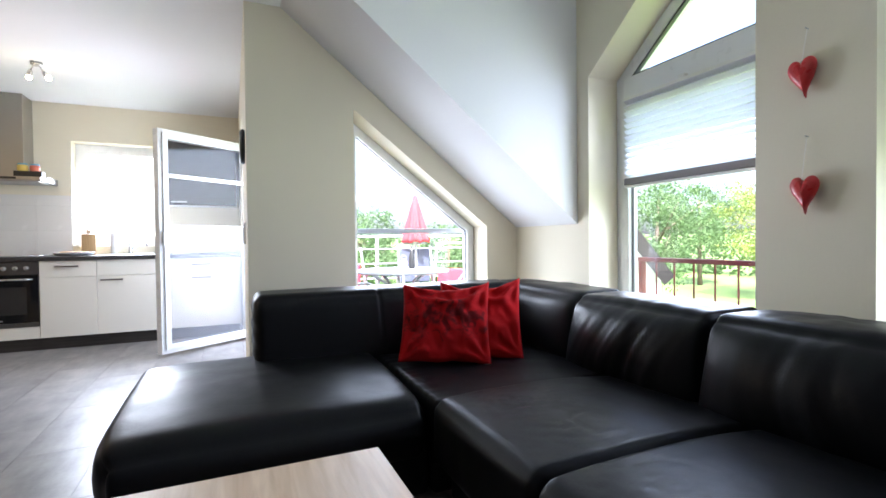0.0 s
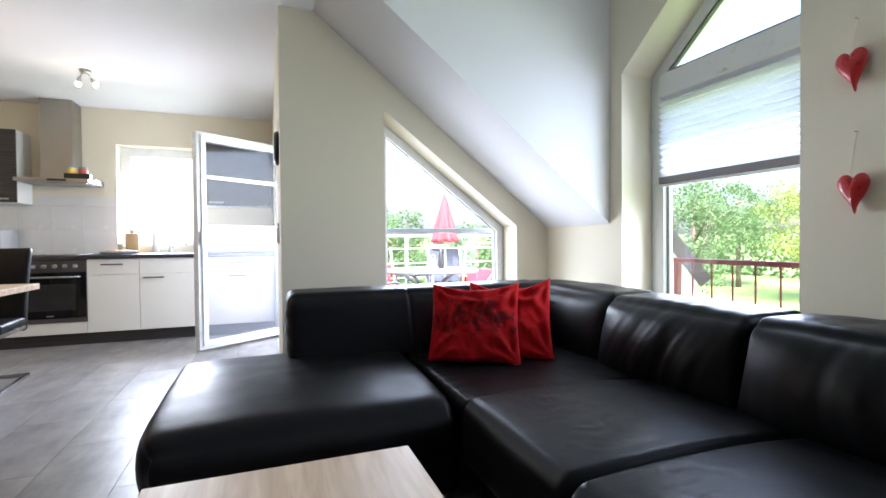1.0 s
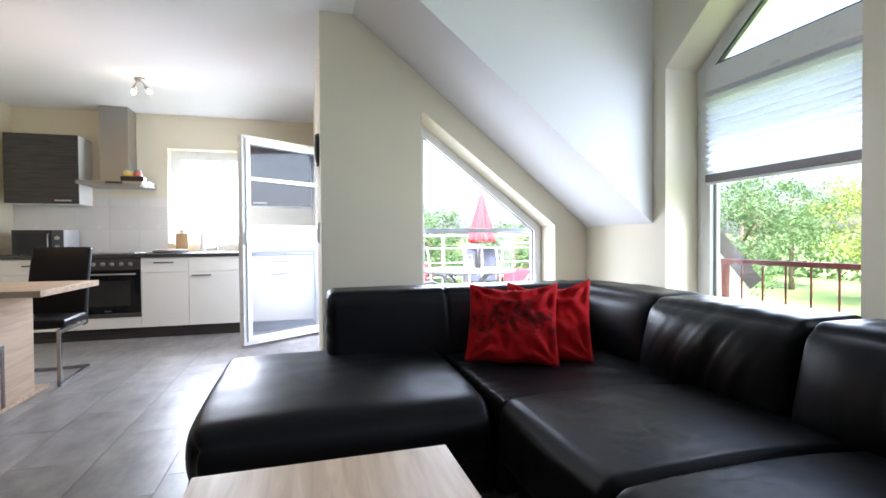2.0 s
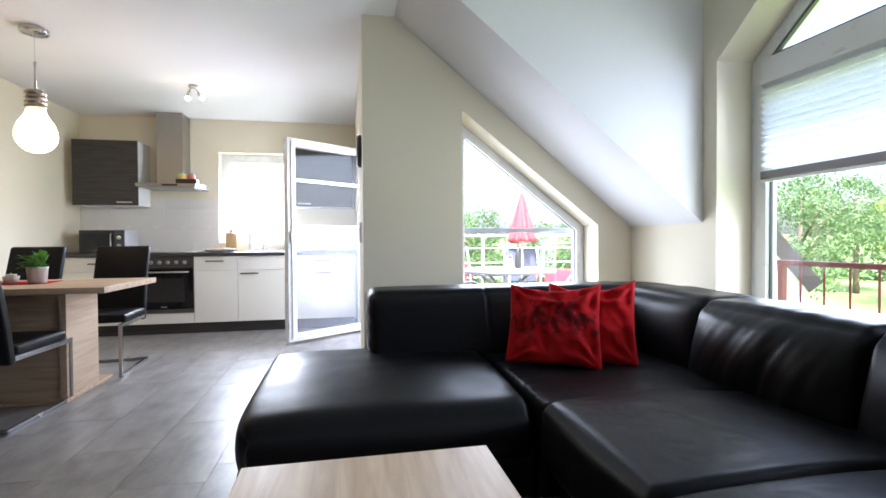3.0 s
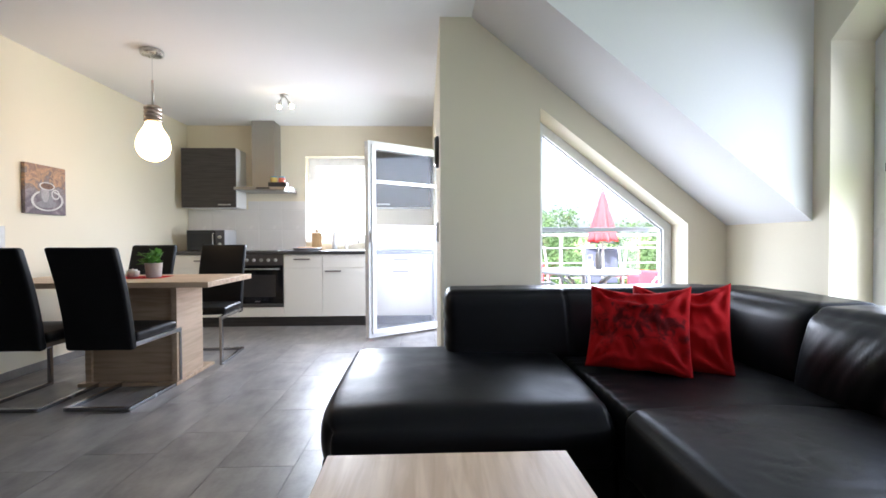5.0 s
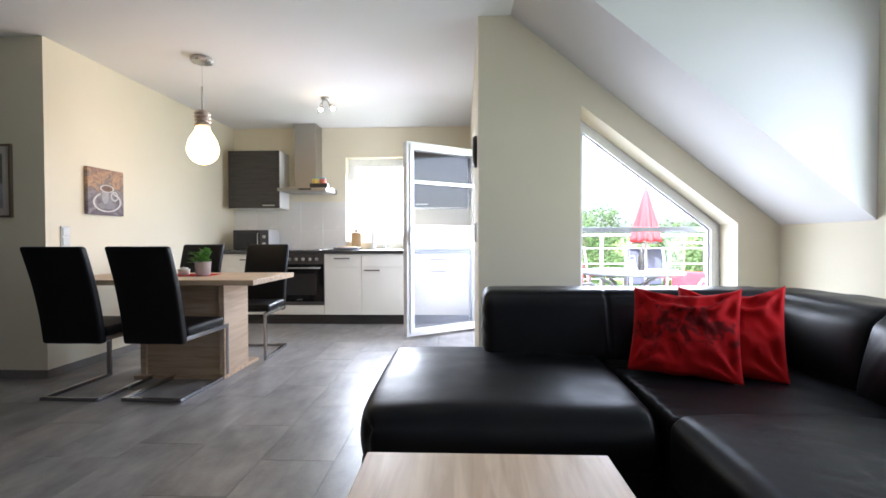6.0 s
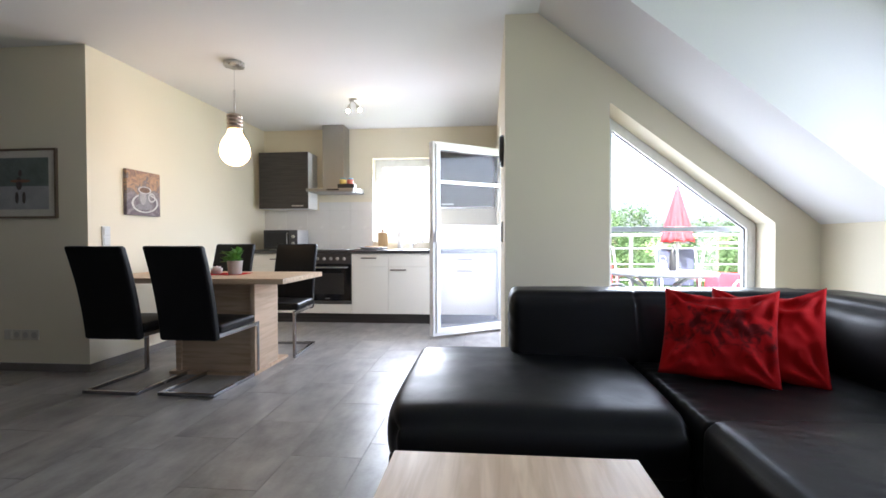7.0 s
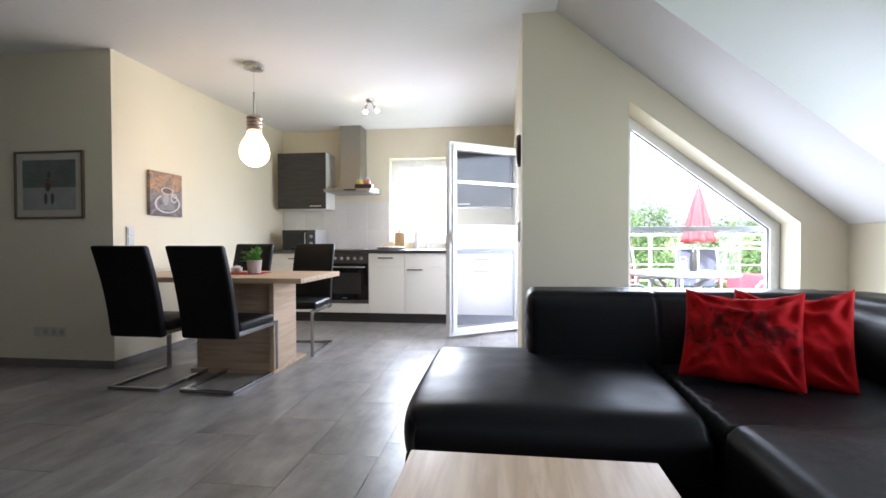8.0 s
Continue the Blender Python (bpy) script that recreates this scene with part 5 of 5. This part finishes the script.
while dy < 6.6:
    part("deck_board", box((X_SIDE + 0.35, dy, -0.0495), (3.38, dy + 0.134, -0.022), 0.003), DECK, balcony)
    dy += 0.14
rail = thing("balcony_railing", "light steel balcony railing with horizontal bars", "railing")
for px_, py_ in ((0.5, 6.6), (1.9, 6.6), (3.3, 6.6), (3.3, 5.2), (3.3, 3.85)):
    part("post", box((px_ - 0.02, py_ - 0.02, -0.022), (px_ + 0.02, py_ + 0.02, 1.06), 0.003), RAILM, rail)
for z in (0.27, 0.48, 0.69, 0.90):
    part("bar", tube([(0.5, 6.57, z), (3.27, 6.57, z), (3.27, 3.8, z)], 0.010, 8), RAILM, rail)
part("top_rail", tube([(0.5, 6.6, 1.08), (3.3, 6.6, 1.08), (3.3, 3.8, 1.08)], 0.022, 10), RAILM, rail)

UMB = mat("faded red umbrella cloth", (0.52, 0.025, 0.034), 0.8, vary=0.1, scale=6, fine=100)
ub = thing("garden_umbrella", "closed red garden umbrella standing on the balcony", "umbrella", (2.23, 5.9, -0.022))
part("base", lathe([(0.22, 0), (0.24, 0.02), (0.22, 0.06), (0.05, 0.09), (0.03, 0.2)], 24), PLASTIC_K, ub, "", True)
part("pole", tube([(0, 0, 0.09), (0, 0, 1.66)], 0.018, 10), RAILM, ub)
bm = bmesh.new()
rings = []
for k in range(15):
    t = k / 14
    z = 1.03 + 0.63 * t
    base = 0.155 * (1 - t) ** 0.85 + 0.014
    ring = []
    for j in range(64):
        a = 2 * math.pi * j / 64
        fold = 1 + 0.22 * (1 - t) * math.cos(8 * a + 0.6 * math.sin(3 * t))
        rr = base * fold
        ring.append(bm.verts.new((rr * math.cos(a), rr * math.sin(a), z - 0.02 * (1 - t) * (0.5 + 0.5 * math.cos(8 * a)))))
    rings.append(ring)
for a, b in zip(rings, rings[1:]):
    for j in range(64):
        bm.faces.new((a[j], a[(j + 1) % 64], b[(j + 1) % 64], b[j]))
bm.faces.new(rings[-1]), bm.faces.new(rings[0][::-1])
part("canopy", bm, UMB, ub, "folded red canopy", True)
part("finial", lathe([(0.018, 1.655), (0.02, 1.665), (0.010, 1.685)], 12), PLASTIC_K, ub, "", True)

GT = mat("pale garden table top", (0.36, 0.38, 0.41), 0.4, vary=0.06)
gt = thing("garden_table", "round pale garden table with curved metal legs on the balcony", "table", (1.64, 4.80, -0.022))
part("tabletop", lathe([(0.50, 0.70), (0.52, 0.708), (0.52, 0.722), (0.50, 0.73)], 40), GT, gt, "", True)
for k in range(4):
    a = k * math.pi / 2 + 0.4
    pts = [(r * math.cos(a), r * math.sin(a), z) for r, z in ((0.40, 0.001), (0.36, 0.02), (0.16, 0.25), (0.10, 0.42), (0.20, 0.60), (0.38, 0.70))]
    part("leg", tube(pts, 0.016, 8), RAILM, gt, "", True)
REDSEAT = mat("red seat cushion", (0.62, 0.03, 0.05), 0.8, vary=0.1)
DKSEAT = mat("dark blue sling", (0.05, 0.06, 0.10), 0.7)


def garden_chair(at, turn, cushion, first_label, top=0.74):
    c = thing("garden_chair", first_label, "chair", at, turn, group="garden chairs on the balcony")
    for s in (-1, 1):
        x = 0.25 * s
        part("side_frame", tube([(x, 0.24, 0.001), (x, 0.22, 0.30), (x, 0.20, 0.60), (x, 0.10, 0.64), (x, -0.20, 0.62), (x, -0.26, 0.30), (x, -0.28, 0.001)], 0.014, 8), RAILM, c, "", True)
        part("back_post", tube([(x * 0.9, -0.18, 0.40), (x * 0.9, -0.24, 0.70), (x * 0.86, -0.30, 0.95), (x * 0.6, -0.31, 1.0)], 0.014, 8), RAILM, c, "", True)
    part("top_bar", tube([(-0.15, -0.31, 1.0), (0.15, -0.31, 1.0)], 0.014, 8), RAILM, c, "", True)
    part("seat_frame", box((-0.24, -0.22, 0.38), (0.24, 0.22, 0.405), 0.004), RAILM, c)
    part("seat_cushion", padded((-0.23, -0.21, 0.4055), (0.23, 0.21, 0.455), 0.02, (0, 0, 0.01)), cushion, c, "", True)
    part("sling_back", padded((-0.20, -0.31, 0.48), (0.20, -0.26, top), 0.02), cushion, c, "", True)
    return c


garden_chair((1.28, 5.50, -0.022), 185, REDSEAT, "pale metal garden chair with red cushion on the balcony")
garden_chair((2.27, 5.05, -0.022), 135, REDSEAT, "pale metal garden chair with red cushion on the balcony", 0.69)
garden_chair((2.20, 5.68, -0.022), 172, DKSEAT, "pale metal garden chair with dark blue sling back", 0.93)
garden_chair((1.02, 4.62, -0.022), 280, DKSEAT, "pale metal garden chair with dark blue sling back", 0.93)

gb = thing("bottle", "dark glass bottle standing on the garden table", "bottle", (1.80, 4.88, 0.7085))
part("body", lathe([(0.03, 0), (0.034, 0.005), (0.034, 0.14), (0.014, 0.18), (0.013, 0.24)], 16), PLASTIC_K, gb, "", True)
part("cap", lathe([(0.015, 0.2405), (0.015, 0.258)], 12), STEEL, gb)
gj = thing("storm_lantern", "small white lantern standing on the garden table", "lantern", (1.70, 4.86, 0.7085))
part("body", lathe([(0.034, 0), (0.038, 0.006), (0.034, 0.075), (0.02, 0.10)], 18), PLASTIC_W, gj, "", True)
part("ring", tube([(0.03 * math.cos(k * 0.4), 0, 0.12 + 0.03 * math.sin(k * 0.4)) for k in range(16)], 0.003, 5, True), STEEL, gj)

# railing outside the tall windows
RR = mat("dark red painted steel", (0.22, 0.03, 0.04), 0.4, vary=0.1)
for y0, y1 in ((1.30, 2.405), (-0.18, 0.925)):
    r = thing("window_railing", "dark red steel railing fixed outside the tall window", "railing", group="red window railings")
    x = X_RIGHT + 0.46
    part("top_rail", box((x - 0.02, y0, 0.855), (x + 0.02, y1, 0.884), 0.004), RR, r)
    part("bottom_rail", box((x - 0.015, y0, 0.08), (x + 0.015, y1, 0.10), 0.003), RR, r)
    for yy in (y0 + 0.02, y1 - 0.02):
        part("post", box((x - 0.018, yy - 0.018, 0.02), (x + 0.018, yy + 0.018, 0.8545), 0.003), RR, r)
        part("wall_bracket", box((X_RIGHT + 0.341, yy - 0.012, 0.4), (x - 0.0185, yy + 0.012, 0.43)), RR, r)
    n = 8
    for k in range(1, n):
        yy = y0 + (y1 - y0) * k / n
        part("baluster", tube([(x, yy, 0.101), (x, yy, 0.8548)], 0.006, 6), RR, r)

# pale house behind the kitchen side
ph = thing("pale_house", "sunlit pale rendered house wall behind the kitchen window", "house", (-4.6, 12.0, Z_G), 0)
part("wall", box((-6.0, 0, 0), (5.0, 6.0, 7.0)), mat("sunlit white render", (0.82, 0.81, 0.78), 0.9, vary=0.03), ph)
part("roof", prism([(-0.4, 6.8), (6.4, 6.8), (3.0, 9.0)], "x", -6.3, 5.3), mat("grey roof tile", (0.2, 0.19, 0.19), 0.8, vary=0.2), ph)

# neighbouring shed with a dark roof
SHED_W = mat("white shed wall", (0.72, 0.72, 0.70), 0.8)
ROOF = mat("grey-brown roof felt", (0.015, 0.014, 0.014), 0.85, vary=0.2, scale=3, spec=0.2)
nb = thing("neighbour_house", "low white neighbouring house with a steep dark roof", "house", (8.63, 8.34, 0.06), 44)
part("wall", box((0.0, -0.55, Z_G), (4.0, 2.95, 0.30)), SHED_W, nb)
part("gable", prism([(-0.55, 0.301), (2.95, 0.301), (1.2, 2.62)], "x", 0.02, 3.98), SHED_W, nb)
part("roof", prism([(-0.80, 0.12), (-0.68, -0.02), (1.2, 2.60), (3.08, -0.02), (3.2, 0.12), (1.2, 2.92)], "x", -0.35, 4.3), ROOF, nb)
part("bargeboard", prism([(-0.80, 0.10), (-0.60, -0.10), (1.2, 2.40), (1.2, 2.90)], "x", -0.40, -0.352), ROOF, nb)
part("bargeboard", prism([(3.2, 0.10), (3.0, -0.10), (1.2, 2.40), (1.2, 2.90)], "x", -0.40, -0.352), ROOF, nb)
part("window", box((-0.03, 0.4, -1.9), (-0.001, 1.4, -0.9)), BLACKGLASS, nb)
wb = thing("water_butt", "pale plastic water container beside the lawn", "container", (14.6, 12.0, Z_G), 44)
part("body", box((0, 0, 0), (0.9, 0.7, 1.35), 0.05), mat("pale plastic", (0.6, 0.66, 0.7), 0.5), wb)
part("lid", box((-0.02, -0.02, 1.3505), (0.92, 0.72, 1.40), 0.02), mat("grey plastic", (0.4, 0.44, 0.48), 0.5), wb)

# trees
BARK = mat("brown bark", (0.10, 0.075, 0.05), 0.9, vary=0.3, scale=5, fine=30, bump=0.5)
CROWN = translucent("summer foliage", (0.075, 0.135, 0.045), 0.4)
CROWN_Y = translucent("yellow-green foliage", (0.19, 0.24, 0.05), 0.4)


def crown_mesh(name, seed, rx, rz, clumps, per, size):
    rg = np.random.RandomState(seed)
    vs, fs = [], []
    for c in range(clumps):
        d = rg.normal(size=3)
        d /= np.linalg.norm(d)
        rad = rg.uniform(0.35, 1.0) ** 0.6
        cc = d * rad * np.array([rx, rx, rz])
        cs = rg.uniform(0.5, 1.1) * rx * 0.34
        pts = cc + rg.normal(size=(per, 3)) * cs * np.array([0.5, 0.5, 0.38])
        for p in pts:
            n1, n2 = rg.normal(size=3), rg.normal(size=3)
            n1 /= np.linalg.norm(n1)
            n2 -= n1 * n1.dot(n2)
            n2 /= np.linalg.norm(n2)
            s = size * rg.uniform(0.6, 1.3)
            i = len(vs)
            vs += [tuple(p - n1 * s), tuple(p + n2 * s * 0.5), tuple(p + n1 * s), tuple(p - n2 * s * 0.5)]
            fs.append((i, i + 1, i + 2, i + 3))
    me = bpy.data.meshes.new(name)
    me.from_pydata(vs, [], fs)
    return me


def tree(label, at, h, rx, rz, crown_data, material, turn):
    t = thing("tree", label, "tree", at, turn, group="trees round the house")
    zc = h - rz * 0.9
    part("trunk", tube([(0, 0, 0), (0.03, 0.02, zc * 0.4), (-0.02, 0.05, zc * 0.8), (0.05, 0, zc + rz * 0.5)], [0.05 * h * 0.5, 0.04 * h * 0.5, 0.03 * h * 0.5, 0.01 * h], 10), BARK, t, "", True)
    for k in range(5):
        a = k * 1.3
        part("limb", tube([(0, 0, zc * (0.55 + 0.08 * k)), (0.35 * rx * math.cos(a), 0.35 * rx * math.sin(a), zc * (0.75 + 0.08 * k)), (0.75 * rx * math.cos(a), 0.75 * rx * math.sin(a), zc + rz * (0.1 + 0.08 * k))], [0.018 * h * 0.6, 0.012 * h * 0.6, 0.004 * h * 0.6], 7), BARK, t, "", True)
    c = new("crown", crown_data)
    c.parent, c.location = t, (0, 0, zc)
    if not crown_data.materials:
        crown_data.materials.append(material)
    return t


C1 = crown_mesh("crown_a", 3, 3.2, 2.9, 64, 190, 0.085)
C2 = crown_mesh("crown_b", 8, 3.6, 3.0, 64, 190, 0.09)
C3 = crown_mesh("crown_c", 12, 2.2, 2.4, 50, 140, 0.085)
tree("broad green garden tree standing on the lawn", (20.6, 18.4, Z_G), 7.2, 3.2, 2.9, C1, CROWN, 20)
tree("broad yellow-green tree at the edge of the lawn", (30.0, 17.5, Z_G), 7.6, 3.6, 3.0, C2, CROWN_Y, 60)
tree("broad green tree at the edge of the lawn", (33.0, 25.5, Z_G), 8.0, 3.2, 2.9, C1, CROWN, 130)
tree("yellow-green tree at the edge of the lawn", (37.0, 9.0, Z_G), 8.0, 3.6, 3.0, C2, CROWN_Y, 200)
tree("green tree behind the balcony", (9.6, 21.0, Z_G), 4.9, 2.2, 2.4, C3, CROWN, 10)
tree("green tree behind the balcony", (13.0, 23.5, Z_G), 5.3, 2.2, 2.4, C3, CROWN, 80)
tree("green tree behind the balcony", (5.6, 24.0, Z_G), 5.0, 2.2, 2.4, C3, CROWN, 190)
tree("slim green tree behind the balcony", (7.2, 28.0, Z_G), 6.2, 2.2, 2.4, C3, CROWN, 250)
tree("broad green tree behind the balcony", (18.0, 29.0, Z_G), 6.5, 3.2, 2.9, C1, CROWN, 300)

# hedge along the far edge of the lawn
rg = np.random.RandomState(4)
vs, fs = [], []
for k in range(9000):
    t = rg.uniform(0, 1)
    bx, by = (-14 + 60 * t, 42 - 6 * t) if k % 2 else (40 + 3 * math.sin(9 * t), 40 - 60 * t)
    p = np.array([bx, by, Z_G]) + np.array([rg.normal() * 1.2, rg.normal() * 1.2, rg.uniform(0, 1) ** 0.7 * (3.0 + 1.2 * math.sin(t * 37) + 0.8 * math.sin(t * 91))])
    n1, n2 = rg.normal(size=3), rg.normal(size=3)
    n1, n2 = n1 / np.linalg.norm(n1), n2 / np.linalg.norm(n2)
    i = len(vs)
    s = rg.uniform(0.18, 0.4)
    vs += [tuple(p - n1 * s), tuple(p + n2 * s * 0.6), tuple(p + n1 * s), tuple(p - n2 * s * 0.6)]
    fs.append((i, i + 1, i + 2, i + 3))
me = bpy.data.meshes.new("hedge")
me.from_pydata(vs, [], fs)
me.materials.append(CROWN)
tagged(new("hedge", me), "far green hedges and woods beyond the lawn", "hedge", kind="stuff")


# ---- floor and wall tiles ----
TW, TL, G = 0.346, 0.725, 0.0026
tile_mesh = bpy.data.meshes.new("tile")
bmt = box((0, 0, -0.006), (TW - G, TL - G, 0.0), 0.0)
bmt.to_mesh(tile_mesh)
bmt.free()
tile_mesh.materials.append(TILE)
rest = bmesh.new()
count = 0
for c in range(-16, 9):
    x = -0.603 + c * TW
    off = (2.305, 2.55, 2.145)[c % 3]
    for r in range(-8, 8):
        y = off + r * TL
        if x > X_RIGHT or x + TW < X_FAR or y > 5.75 or y + TL < Y_BACK:
            continue
        hidden = (x < X_LEFT - TW and y > Y_PIC) or (x > X_SIDE and y > Y_TRI)
        if hidden:
            continue
        if count < 300 and y > 0.2 and x < 1.2:
            t = new("tile", tile_mesh)
            t.location, t.parent = (x, y, 0), floor
            count += 1
        else:
            box((max(x, X_FAR - 0.1), max(y, Y_BACK - 0.1), -0.006), (min(x + TW - G, X_RIGHT + 0.1), y + TL - G, 0.0), bm=rest)
tagged(part("far_tiles", rest, TILE, floor), kind="stuff")

wt = thing("backsplash", "white glazed wall tiles between worktop and wall cabinets", "tiles", kind="structure")
wm = bpy.data.meshes.new("wall_tile")
bmt = box((0, -0.007, 0), (0.297, 0, 0.257), 0.0015, 1)
bmt.to_mesh(wm)
bmt.free()
wm.materials.append(WTILE)
part("grout", box((X_LEFT + 0.002, Y_KIT - 0.004, 0.9005), (KW[0] - 0.002, Y_KIT - 0.0005, 1.432)), mat("white grout", (0.76, 0.74, 0.70), 0.9), wt)
for r in range(2):
    for c in range(5):
        q = new("wall_tile", wm)
        q.location, q.parent = (X_LEFT + 0.012 + c * 0.30, Y_KIT - 0.002, 0.905 + r * 0.262), wt
part("grout", box((-2.31, Y_KIT - 0.004, 1.4325), (KW[0] - 0.002, Y_KIT - 0.0005, 1.540)), bpy.data.materials["white grout"], wt)
for x0, x1 in ((-2.309, -2.178), (-2.173, -1.878), (-1.873, -1.576)):
    part("wall_tile", box((x0, Y_KIT - 0.009, 1.431), (x1, Y_KIT - 0.002, 1.538), 0.0015, 1), WTILE, wt)
